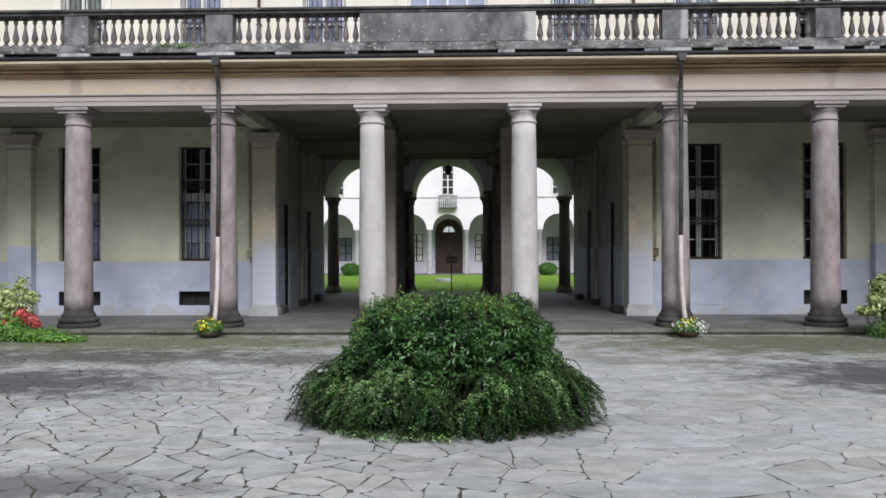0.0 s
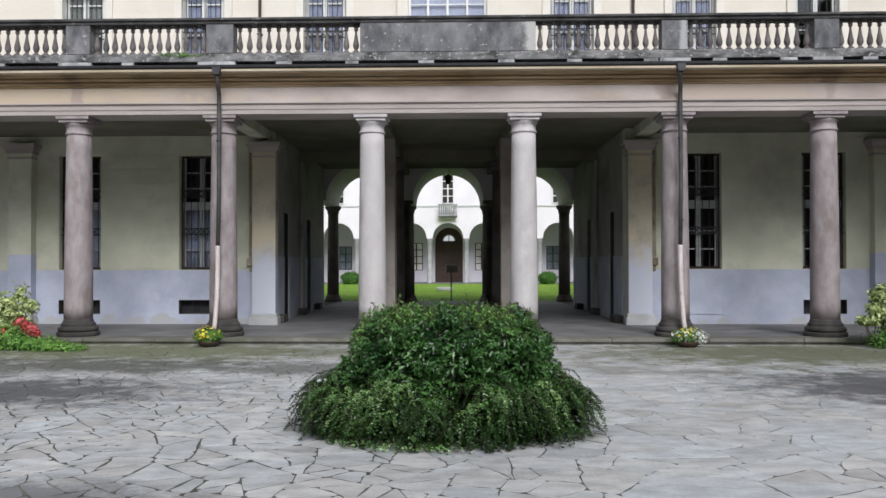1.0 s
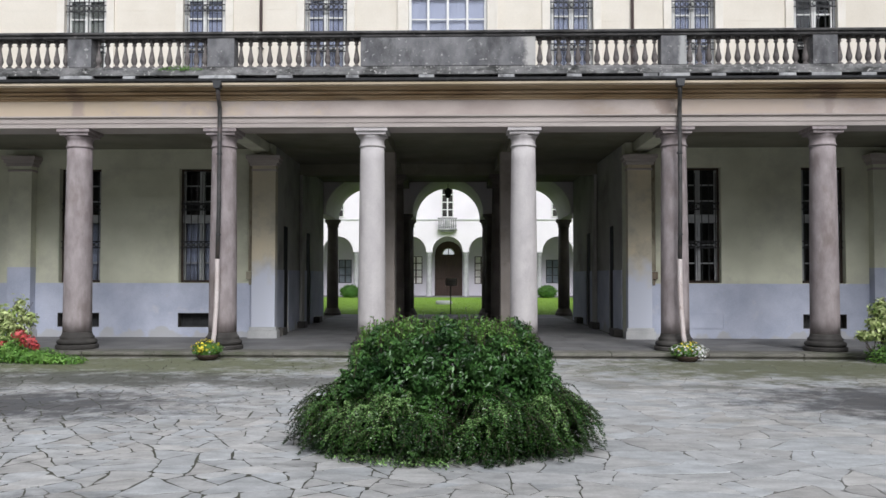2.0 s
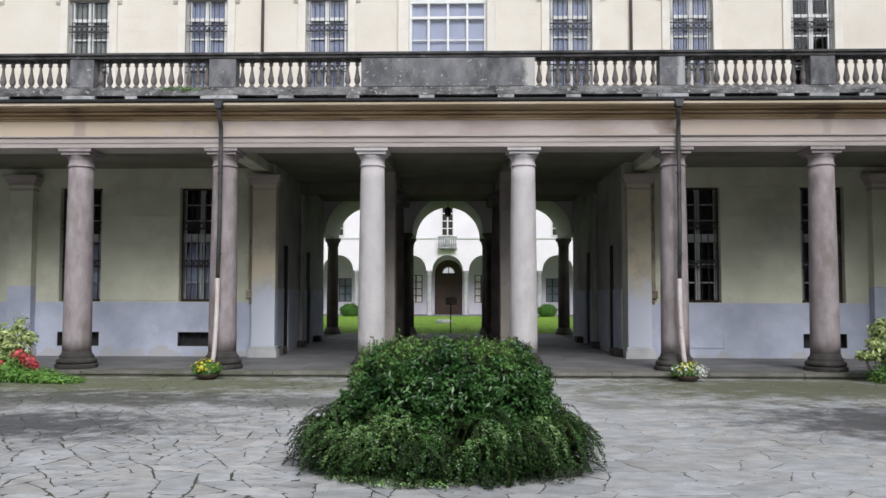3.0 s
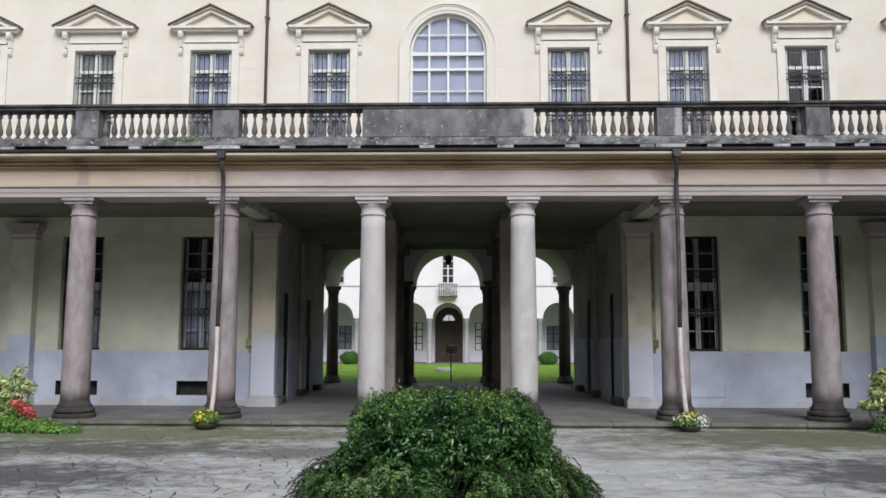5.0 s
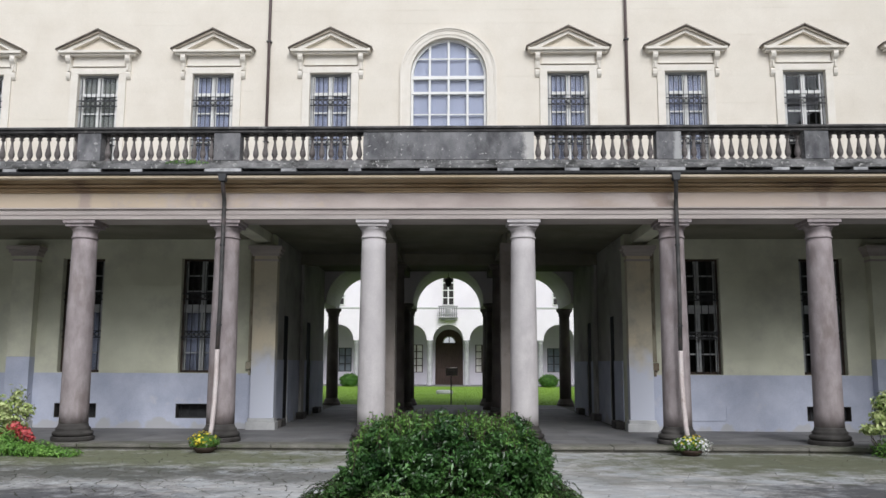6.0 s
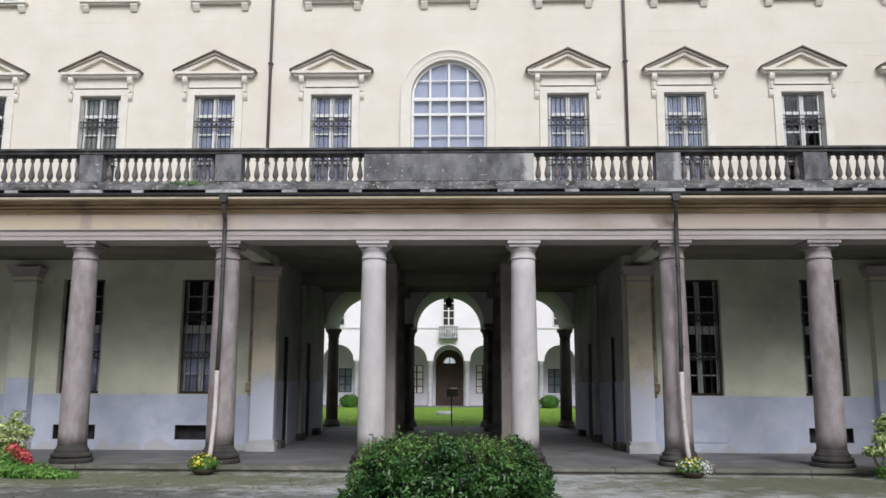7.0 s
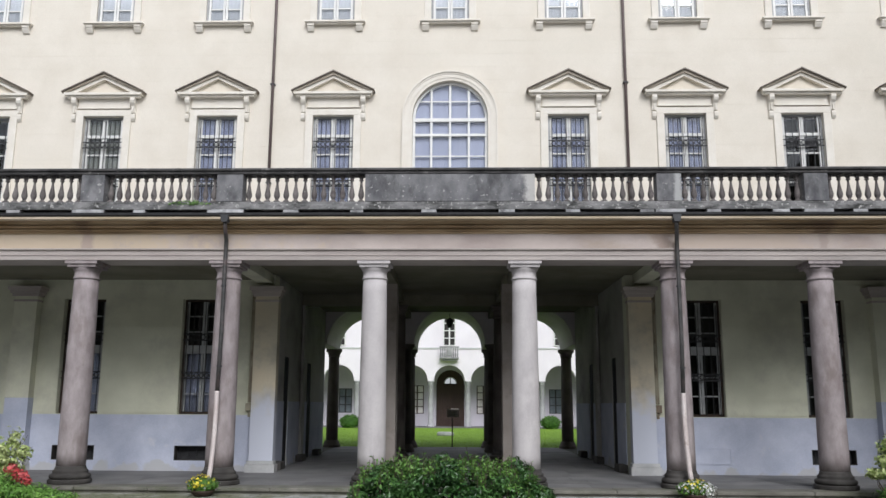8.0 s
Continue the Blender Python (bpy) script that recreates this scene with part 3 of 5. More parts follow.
# ---- windows ----
def tall_window(kind_name, w, h, y, bars, room_mat, label, category="window", transoms=(), rails=(), grille=None, frame_mat=None, group="", outer_mat=None, fold=0.014, band=0.04):
    """Two-leaf window, its sill at local z 0, facing -y; rails are white cross bars, transoms thick ones."""
    frame_mat = frame_mat or WHITE_PAINT
    t = thing(kind_name, label, category, (0, 0, 0), group)
    f = B()
    box(f, -w, -w + 0.05, y, y + 0.07, 0, h)
    box(f, w - 0.05, w, y, y + 0.07, 0, h)
    box(f, -w + 0.05, w - 0.05, y, y + 0.07, 0, 0.06)
    box(f, -w + 0.05, w - 0.05, y, y + 0.07, h - 0.05, h)
    # outer frame kept dark for the shadow at the opening's edges
    part("window_frame", f, outer_mat or OLD_FRAME, t)
    for z in transoms:
        part("transom", box(B(), -w + 0.05, w - 0.05, y - 0.012, y + 0.06, z - band, z + band, 0.006), frame_mat, t)
    for s in (-1, 1):
        lf = B()
        xa, xb = sorted((s * 0.008, s * (w - 0.055)))
        box(lf, xa, xa + 0.055, y + 0.01, y + 0.06, 0.065, h - 0.055)
        box(lf, xb - 0.055, xb, y + 0.01, y + 0.06, 0.065, h - 0.055)
        for z in rails:
            box(lf, xa + 0.055, xb - 0.055, y + 0.015, y + 0.055, z - 0.016, z + 0.016)
        leaf = part("casement", lf, frame_mat, t)
        cuts = [0.07, *rails, h - 0.06]
        for za, zb in zip(cuts, cuts[1:]):
            pn = part("pane", box(B(), xa + 0.05, xb - 0.05, y + 0.03, y + 0.036, za + 0.012, zb - 0.012), GLASS, leaf)
            pn.visible_shadow = False
    if room_mat:
        c = B()
        k, n = [], 40
        for i in range(n + 1):
            x = (-w + 2 * w * i / n) * 0.93
            k.append((x, y + 0.085 + fold * math.sin(i * 1.35)))
        va = [c.verts.new((x, yy, 0.02)) for x, yy in k]
        vb = [c.verts.new((x, yy, h - 0.02)) for x, yy in k]
        for i in range(n):
            c.faces.new((va[i], va[i + 1], vb[i + 1], vb[i]))
        cur = part("curtain", c, room_mat, t, "gathered pale sheet hung as a curtain behind the panes", True)
        so = cur.modifiers.new("thickness", "SOLIDIFY")
        so.thickness = 0.004
    if bars:
        g = B()
        for i in range(bars):
            x = -w + 0.1 + (2 * w - 0.2) * i / (bars - 1)
            tube(g, [(x, y - 0.07, 0.02), (x, y - 0.07, h - 0.12)], 0.0105, 6)
        for z in grille:
            box(g, -w + 0.01, w - 0.01, y - 0.08, y - 0.06, z - 0.012, z + 0.012)
        for z in grille:
            for i in range(7):
                cx = -w + 0.14 + (2 * w - 0.28) * i / 6
                tube(g, [(cx + 0.05 * math.cos(a), y - 0.072, z - 0.075 + 0.055 * math.sin(a)) for a in [j * math.pi / 5 for j in range(11)]], 0.011, 5)
            box(g, -w + 0.01, w - 0.01, y - 0.08, y - 0.06, z - 0.165, z - 0.14)
        part("iron_grille", g, IRON, t, "black wrought-iron window grille")
    return t


win = tall_window("window", 0.52, 2.9, 0.09, 8, CURTAIN_BLUE, "white two-leaf window with iron grille and pale lavender curtain behind the balustrade",
                      transoms=(2.38,), rails=(0.5, 1.15, 1.9), grille=(2.22, 1.2), group="windows over the terrace")
win.location = (WIN_X[3], FW, 6.0)
for x in WIN_X[4:7]:
    copy_thing(win, pose(x, FW, 6.0))
win = tall_window("window", 0.52, 2.9, 0.09, 6, None, "white two-leaf window with iron grille and dark panes over the terrace",
                      transoms=(2.38,), rails=(0.5, 1.15, 1.9), grille=(2.22, 1.2), group="windows over the terrace")
win.location = (WIN_X[0], FW, 6.0)
for x in (WIN_X[1], *WIN_X[7:]):
    copy_thing(win, pose(x, FW, 6.0))
# added sheet gives the greenish grey of the uncurtained room
win = tall_window("window", 0.52, 2.9, 0.09, 8, INTERIOR_GREY, "white two-leaf window with iron grille, added sheet for its greenish grey interior",
                      transoms=(2.38,), rails=(0.5, 1.15, 1.9), grille=(2.22, 1.2), group="windows over the terrace")
win.location = (WIN_X[2], FW, 6.0)
win = tall_window("window", 0.49, 1.9, 0.015, 0, SHEET_SKY_WHITE, "white upper window with pale sheet behind the panes for reflected sky", transoms=(), rails=(0.40, 0.85, 1.3), group="upper windows", fold=0.003)
win.location = (SILL_X[0], FW, 11.44)
for x in SILL_X[1:]:
    copy_thing(win, pose(x, FW, 11.44))
win = tall_window("window", 0.51, 2.77, 0.16, 6, None, "tall barred ground-floor window with dingy frames and dark glass", transoms=(1.55,), rails=(0.48, 0.92, 1.98, 2.36),
                      grille=(1.0, 1.92), frame_mat=OLD_FRAME, outer_mat=BOWL, band=0.1, group="barred windows of the portico")
win.location = (LOW_X[0], FW, 1.43)
for x in LOW_X[1:]:
    copy_thing(win, pose(x, FW, 1.43))
for x in (-6.06, -9.0):
    c = B()
    n = 30
    va = [c.verts.new((-0.42 + 0.84 * i / n, 0.015 * math.sin(i * 1.3), 0)) for i in range(n + 1)]
    vb = [c.verts.new((-0.42 + 0.84 * i / n, 0.015 * math.sin(i * 1.3), 1.42)) for i in range(n + 1)]
    for i in range(n):
        c.faces.new((va[i], va[i + 1], vb[i + 1], vb[i]))
    cur = tagged(part("half_curtain", c, CURTAIN, None, "", True), "pale grey half curtain hung behind barred window", "curtain")
    cur.location = (x, FW + 0.3, 1.46)
    cur.modifiers.new("thickness", "SOLIDIFY").thickness = 0.004

# surrounds, consoles and pediments
def pediment_surround():
    t = thing("window_surround", "cream stucco window surround with consoles and triangular pediment", "window surround", group="pedimented surrounds")
    s = B()
    for a, b in ((-0.71, -0.52), (0.52, 0.71)):
        box(s, a, b, -0.05, 0.02, 0.0, 2.9, 0.008)
    box(s, -0.71, 0.71, -0.05, 0.02, 2.9, 3.06, 0.008)
    part("architrave", s, CREAM_TRIM, t)
    part("frieze_line", box(box(B(), -0.68, 0.68, -0.07, 0.0, 3.09, 3.125, 0.006), -0.66, 0.66, -0.03, 0.0, 3.125, 3.37), CREAM_TRIM, t)
    part("sill", box(B(), -0.8, 0.8, -0.12, 0.02, -0.1, 0.0, 0.01), CREAM_TRIM, t)
    for sx in (-1, 1):
        c = B()
        prism(c, [(0.0, 3.36), (-0.17, 3.36), (-0.175, 3.28), (-0.15, 3.22), (-0.09, 3.16), (-0.06, 3.08), (-0.045, 2.98), (0.0, 2.98)], sx * 0.76 - 0.06, sx * 0.76 + 0.06, "x")
        prism(c, [(0.0, 2.95), (-0.065, 2.95), (-0.085, 2.9), (-0.075, 2.82), (-0.03, 2.76), (0.0, 2.76)], sx * 0.77 - 0.05, sx * 0.77 + 0.05, "x")
        box(c, sx * 0.76 - 0.015, sx * 0.76 + 0.015, -0.10, 0.0, 2.97, 3.14)
        part("console", c, CREAM_TRIM, t)
    part("cornice", box(box(B(), -0.95, 0.95, -0.16, 0.0, 3.36, 3.41, 0.008), -1.0, 1.0, -0.22, 0.0, 3.41, 3.475, 0.008), CREAM_TRIM, t)
    part("tympanum", prism(B(), [(-0.82, 3.475), (0.82, 3.475), (0.0, 3.90)], -0.05, 0.0), TYMPANUM, t, "ochre-tinted tympanum")
    rk, rf, re = B(), B(), B()
    for sx in (-1, 1):
        prism(rk, [(sx * 0.98, 3.476), (sx * 0.73, 3.476), (0.0, 3.85), (0.0, 3.925)], -0.15, 0.0)
        prism(rf, [(sx * 1.03, 3.45), (sx * 1.03, 3.50), (0.0, 4.00), (0.0, 3.927), (sx * 0.985, 3.478)], -0.20, 0.0)
        prism(re, [(sx * 1.055, 3.475), (sx * 1.055, 3.512), (0.0, 4.035), (0.0, 4.002), (sx * 1.032, 3.50)], -0.25, 0.0)
    part("raking_moulding", rk, CREAM_TRIM, t)
    part("raking_cornice", rf, PEDIMENT_EDGE, t, "tan weathered raking band")
    part("drip_edge", re, PEDIMENT_DRIP, t, "dark weathered upper edge")
    return t


ps = pediment_surround()
ps.location = (WIN_X[0], FW - 0.001, 6.0)
for x in WIN_X[1:]:
    copy_thing(ps, pose(x, FW - 0.001, 6.0))
us = thing("window_surround", "plain stucco surround with bracketed sill", "window surround", (SILL_X[0], FW - 0.001, 11.44), "upper surrounds")
s = B()
for a, b in ((-0.67, -0.49), (0.49, 0.67)):
    box(s, a, b, -0.04, 0.02, 0.0, 1.9, 0.008)
box(s, -0.67, 0.67, -0.04, 0.02, 1.9, 2.1, 0.008)
part("architrave", s, CREAM_TRIM, us)
part("sill", box(box(B(), -0.78, 0.78, -0.17, 0.02, -0.05, 0.0, 0.01), -0.75, 0.75, -0.12, 0.0, -0.085, -0.05, 0.006), CREAM_TRIM, us)
for sx in (-1, 1):
    part("bracket", prism(B(), [(0.0, -0.085), (-0.13, -0.085), (-0.13, -0.13), (-0.11, -0.14), (-0.10, -0.18), (-0.05, -0.26), (0.0, -0.26)], sx * 0.63 - 0.085, sx * 0.63 + 0.085, "x"), CREAM_TRIM, us)
for x in SILL_X[1:]:
    copy_thing(us, pose(x, FW - 0.001, 11.44))

# round-headed middle window
aw = thing("arched_window", "large round-headed white window with many panes and moulded surround", "window", (ARCH_X, FW, 5.62))
az = ARCH_Z - 5.62
f = ring_arch(B(), 0, az, ARCH_R - 0.07, ARCH_R - 0.005, 0.1, 0.18)
box(f, -ARCH_R + 0.005, -ARCH_R + 0.07, 0.1, 0.18, 0, az)
box(f, ARCH_R - 0.07, ARCH_R - 0.005, 0.1, 0.18, 0, az)
part("window_frame", f, WHITE_PAINT, aw)
for z, hh in ((az - 0.06, 0.045), (az - 0.46, 0.033), (0.1, 0.09)):
    part("transom", box(B(), -ARCH_R + 0.03, ARCH_R - 0.03, 0.085, 0.19, z - hh, z + hh, 0.006), WHITE_PAINT, aw)
for x in (-0.475, 0.0, 0.475):
    top = az + math.sqrt((ARCH_R - 0.05) ** 2 - x * x)
    part("mullion", box(B(), x - 0.027, x + 0.027, 0.095, 0.17, 0.1, top), WHITE_PAINT, aw)
for z in (az - 1.01, az - 1.54, az - 2.09, az + 0.44):
    part("glazing_bar", box(B(), -(ARCH_R if z < az else 0.82), ARCH_R if z < az else 0.82, 0.115, 0.155, z - 0.014, z + 0.014), WHITE_PAINT, aw)
outline = [(-ARCH_R + 0.02, 0.0), (ARCH_R - 0.02, 0.0)] + [((ARCH_R - 0.02) * math.cos(math.pi * i / 28), az + (ARCH_R - 0.02) * math.sin(math.pi * i / 28)) for i in range(29)]
pn = part("pane", prism(B(), outline, 0.13, 0.136), GLASS, aw)
pn.visible_shadow = False
part("blind", prism(B(), outline, 0.20, 0.21), CURTAIN, aw, "drawn lavender blind")
sr = B()
for ra, rb_, out in ((0.0, 0.07, 0.03), (0.07, 0.17, 0.045), (0.17, 0.215, 0.06), (0.215, 0.255, 0.085)):
    ring_arch(sr, 0, az, ARCH_R + ra, ARCH_R + rb_, -out, 0.0)
    for sx in (-1, 1):
        box(sr, *sorted((sx * (ARCH_R + ra), sx * (ARCH_R + rb_))), -out, 0.0, 0, az)
part("surround", sr, CREAM_TRIM, aw)

# unseen rooms added behind the front wall, near-black to keep the glass dark
rooms = thing("inner_walls", "unseen near-black walls added behind the windows for their darkness", "wall", kind="structure")
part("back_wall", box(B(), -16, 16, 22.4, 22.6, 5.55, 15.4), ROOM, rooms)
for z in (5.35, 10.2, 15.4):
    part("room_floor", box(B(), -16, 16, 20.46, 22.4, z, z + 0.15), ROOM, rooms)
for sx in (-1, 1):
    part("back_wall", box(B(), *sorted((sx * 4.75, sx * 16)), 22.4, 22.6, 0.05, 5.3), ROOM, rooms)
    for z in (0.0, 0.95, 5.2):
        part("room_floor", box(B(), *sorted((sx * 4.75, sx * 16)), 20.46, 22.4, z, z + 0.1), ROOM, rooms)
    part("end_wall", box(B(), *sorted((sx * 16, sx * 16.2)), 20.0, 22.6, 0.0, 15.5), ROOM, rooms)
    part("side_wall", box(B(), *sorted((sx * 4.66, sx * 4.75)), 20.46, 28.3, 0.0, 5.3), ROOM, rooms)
tagged(part("roof_slab", box(B(), -16.2, 16.2, 19.6, 22.8, 15.5, 15.7), CREAM_TRIM), "plain roof slab closing the front building", "roof", kind="structure")

# cellar vents and panel in the dado
for x in LOW_X:
    if abs(x - 5.94) < 0.1:
        panel = thing("access_panel", "blue-grey painted metal access panel in the dado", "panel", (6.05, FW - 0.024, 0.37))
        part("plate", box(B(), -0.42, 0.42, -0.008, 0.0, 0.0, 0.33, 0.003), DADO, panel)
        part("rim", box(box(box(box(B(), -0.44, 0.44, -0.014, 0.0, 0.33, 0.345), -0.44, 0.44, -0.014, 0.0, -0.015, 0.0), -0.44, -0.425, -0.014, 0.0, 0.0, 0.33), 0.425, 0.44, -0.014, 0.0, 0.0, 0.33), DADO, panel)
        continue
    v = thing("cellar_vent", "dark cellar opening with iron bars in the dado", "vent", (x, FW, 0.36), "cellar vents")
    # dark back sheet and added lining carry the opening's shade in their colour
    vb = B()
    box(vb, -0.51, 0.51, 0.2, 0.22, 0, 0.34)
    part("back", vb, IRON, v)
    ln = B()
    box(ln, -0.511, -0.497, -0.018, 0.2, 0.0, 0.34)
    box(ln, 0.497, 0.511, -0.018, 0.2, 0.0, 0.34)
    box(ln, -0.497, 0.497, -0.018, 0.2, 0.328, 0.342)
    box(ln, -0.497, 0.497, -0.018, 0.2, -0.002, 0.012)
    part("lining", ln, BASE_DARK, v)
    for i in range(5):
        part("bar", tube(B(), [(-0.4 + 0.2 * i, 0.07, 0.0), (-0.4 + 0.2 * i, 0.07, 0.34)], 0.008, 6), IRON, v)


# ---- portico ----
def column(name, x, y, shaft_mat, label, z_top=4.56, base=True, group="portico columns", r0=0.278, r1=0.243, base_mat=None):
    c = thing(name, label, "column", (x, y, FLOOR_Z), group)
    h = z_top - FLOOR_Z
    if base:
        part("plinth", lathe(B(), [(0.40, 0.0), (0.412, 0.02), (0.412, 0.07), (0.395, 0.09)], 32), base_mat or BASE_DARK, c)
        part("base", lathe(B(), [(0.36, 0.09), (0.385, 0.115), (0.39, 0.145), (0.378, 0.175), (0.345, 0.19), (0.325, 0.205), (0.335, 0.23), (0.325, 0.255), (0.302, 0.27), (0.29, 0.30), (r0, 0.34)], 32), base_mat or BASE_DARK, c, "", True)
    prof = [(r0 + (r1 - r0) * (s ** 1.6), 0.34 + (h - 0.34 - 0.37) * s) for s in [i / 14 for i in range(15)]]
    part("shaft", lathe(B(), prof, 36), shaft_mat, c, "", True)
    zc = h - 0.37
    part("necking", lathe(B(), [(r1, zc), (r1 + 0.022, zc + 0.01), (r1 + 0.025, zc + 0.025), (r1 + 0.018, zc + 0.04), (r1 + 0.002, zc + 0.045), (r1 + 0.002, zc + 0.16), (r1 + 0.012, zc + 0.17),
                                (r1 + 0.018, zc + 0.185), (r1 + 0.034, zc + 0.21), (r1 + 0.04, zc + 0.24)], 36), shaft_mat, c, "", True)
    part("abacus", box(box(B(), -0.295, 0.295, -0.295, 0.295, zc + 0.24, zc + 0.30, 0.005), -0.335, 0.335, -0.335, 0.335, zc + 0.30, zc + 0.37, 0.006), shaft_mat, c)
    return c


for x in COLS:
    pale = abs(x) < 2
    column("column", x, 16.85, GRANITE_PALE if pale else GRANITE,
           "pale grey granite Tuscan column by the shrub" if pale else "pinkish grey granite Tuscan column with dark base")

ent = thing("entablature", "stained stucco entablature over the portico columns", "entablature", kind="structure")
part("architrave", prism(B(), [(16.50, 4.56), (16.50, 4.65), (16.485, 4.65), (16.485, 4.74), (17.2, 4.74), (17.2, 4.56)], -16, 16, "x"), ARCHITRAVE, ent)
part("fillet", prism(B(), [(16.44, 4.765), (16.44, 4.79), (16.5, 4.79), (17.2, 4.79), (17.2, 4.742), (16.48, 4.742)], -16, 16, "x"), ARCHITRAVE, ent)
part("frieze", box(B(), -16, 16, 16.51, 17.2, 4.792, 5.10), FRIEZE, ent)
part("cornice", prism(B(), [(16.485, 5.102), (16.485, 5.135), (16.45, 5.145), (16.43, 5.175), (16.43, 5.18), (16.46, 5.185), (16.46, 5.20), (16.36, 5.205), (16.355, 5.245), (16.39, 5.25), (16.39, 5.265), (16.325, 5.27), (16.30, 5.30), (16.265, 5.335), (16.265, 5.345), (16.30, 5.35), (16.30, 5.352), (17.2, 5.352), (17.2, 5.102)], -16, 16, "x"), CORNICE, ent)
part("fascia", prism(B(), [(16.155, 5.325), (16.14, 5.335), (16.14, 5.378), (17.2, 5.378), (17.2, 5.354), (16.30, 5.354), (16.27, 5.325)], -16, 16, "x"), FASCIA, ent, "pale thin fascia under the gutter")
part("terrace", box(B(), -16, 16, 16.34, 20.0, 5.382, 5.5), RAIL, ent)
# pale slab out of view, added to brighten the wall behind the balusters
part("terrace_floor", box(B(), -16, 16, 16.72, 20.0, 5.502, 5.53), PALE_STONE, ent, "unseen pale slab added to bounce light onto the wall")
gut = thing("gutter", "dark metal roof gutter along the cornice", "gutter", (0, 16.22, 5.385), kind="")
for k in range(8):
    part("trough", prism(B(), [(0.0, 0.0), (-0.07, 0.005), (-0.10, 0.03), (-0.105, 0.075), (-0.095, 0.075), (-0.088, 0.035), (-0.06, 0.016), (0.0, 0.012), (0.22, 0.012), (0.22, 0.0)], -16 + 4 * k + 0.003, -12 + 4 * k - 0.003, "x"), IRON, gut)

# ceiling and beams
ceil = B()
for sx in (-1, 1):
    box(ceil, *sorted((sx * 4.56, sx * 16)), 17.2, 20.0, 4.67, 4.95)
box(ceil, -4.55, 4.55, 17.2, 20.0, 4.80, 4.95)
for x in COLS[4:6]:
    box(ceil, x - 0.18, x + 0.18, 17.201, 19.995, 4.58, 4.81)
tagged(part("ceiling", ceil, CEILING), "aged plaster portico ceiling divided by beams, darkened for its shade", "ceiling", kind="structure")
# outer beams take the lighter wall plaster to look lit
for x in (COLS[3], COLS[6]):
    tagged(part("portico_beam", box(B(), x - 0.18, x + 0.18, 17.201, 19.995, 4.575, 4.82, 0.01), PORTICO_YELLOW), "plaster beam from column to pilaster, paler for its lit face", "beam", kind="structure")
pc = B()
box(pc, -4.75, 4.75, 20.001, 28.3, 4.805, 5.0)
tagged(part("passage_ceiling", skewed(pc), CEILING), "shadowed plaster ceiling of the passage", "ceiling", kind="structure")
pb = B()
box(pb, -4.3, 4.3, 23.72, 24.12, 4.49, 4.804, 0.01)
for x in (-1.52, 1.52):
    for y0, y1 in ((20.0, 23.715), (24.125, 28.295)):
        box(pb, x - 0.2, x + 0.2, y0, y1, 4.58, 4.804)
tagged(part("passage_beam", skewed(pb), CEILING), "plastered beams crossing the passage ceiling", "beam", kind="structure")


# ---- balustrade ----
bal = thing("balustrade", "black-weathered stone balustrade on the terrace edge", "balustrade", (0, 16.5, 5.5))
PEDS = [(-13.8, -13.3), (-10.8, -10.3), (-7.6, -7.12), (-4.78, -4.24), (-1.72, 1.74), (4.2, 4.7), (7.15, 7.63), (10.25, 10.75), (13.3, 13.8)]
rng = random.Random(4)
x = -16.0
while x < 16:
    w = rng.uniform(0.22, 0.34)
    part("bearing_block", box(B(), x, x + w, -0.15, 0.2, 0.0, 0.075, 0.008), BLOCK, bal)
    x += w + rng.uniform(1.0, 1.3)
for a, b in [p_ for p_ in PEDS if p_[1] - p_[0] < 1]:
    part("bearing_block", box(B(), a - 0.05, b + 0.05, -0.17, 0.2, 0.0, 0.076, 0.008), BLOCK, bal)
# dark board added behind the slots so that they look shaded
part("slot_back", box(B(), -16, 16, 0.04, 0.16, 0.0, 0.074), RAIL, bal)
part("base_course", box(box(B(), -16, 16, -0.15, 0.2, 0.077, 0.19, 0.012), -16, 16, -0.12, 0.17, 0.19, 0.25, 0.015), BASE_COURSE, bal)
part("coping", box(box(B(), -16, 16, -0.15, 0.2, 0.83, 0.89, 0.015), -16, 16, -0.19, 0.24, 0.89, 0.945, 0.018), RAIL, bal)
for a, b in PEDS:
    part("pedestal", box(B(), a, b, -0.13, 0.18, 0.25, 0.83, 0.008), WEATHERED, bal)
bprof = [(0.07, 0.0), (0.072, 0.035), (0.055, 0.05), (0.03, 0.07), (0.036, 0.09), (0.054, 0.125), (0.062, 0.165), (0.058, 0.205), (0.044, 0.27), (0.031, 0.34), (0.023, 0.41), (0.022, 0.455), (0.043, 0.468), (0.046, 0.488), (0.03, 0.502), (0.052, 0.53), (0.058, 0.58)]
bme = mesh_of("baluster", lathe(B(), bprof, 12), BALUSTER)
bme.polygons.foreach_set("use_smooth", [True] * len(bme.polygons))
edges = [(-16.0, -16.0), *PEDS, (16.0, 16.0)]
for (a0, a1), (b0, b1) in zip(edges, edges[1:]):
    n = max(1, round((b0 - a1) / 0.187))
    for i in range(n):
        shared("baluster", bme, bal, (a1 + (b0 - a1) * (i + 0.5) / n, 0.025, 0.25), rng.uniform(0, 90))


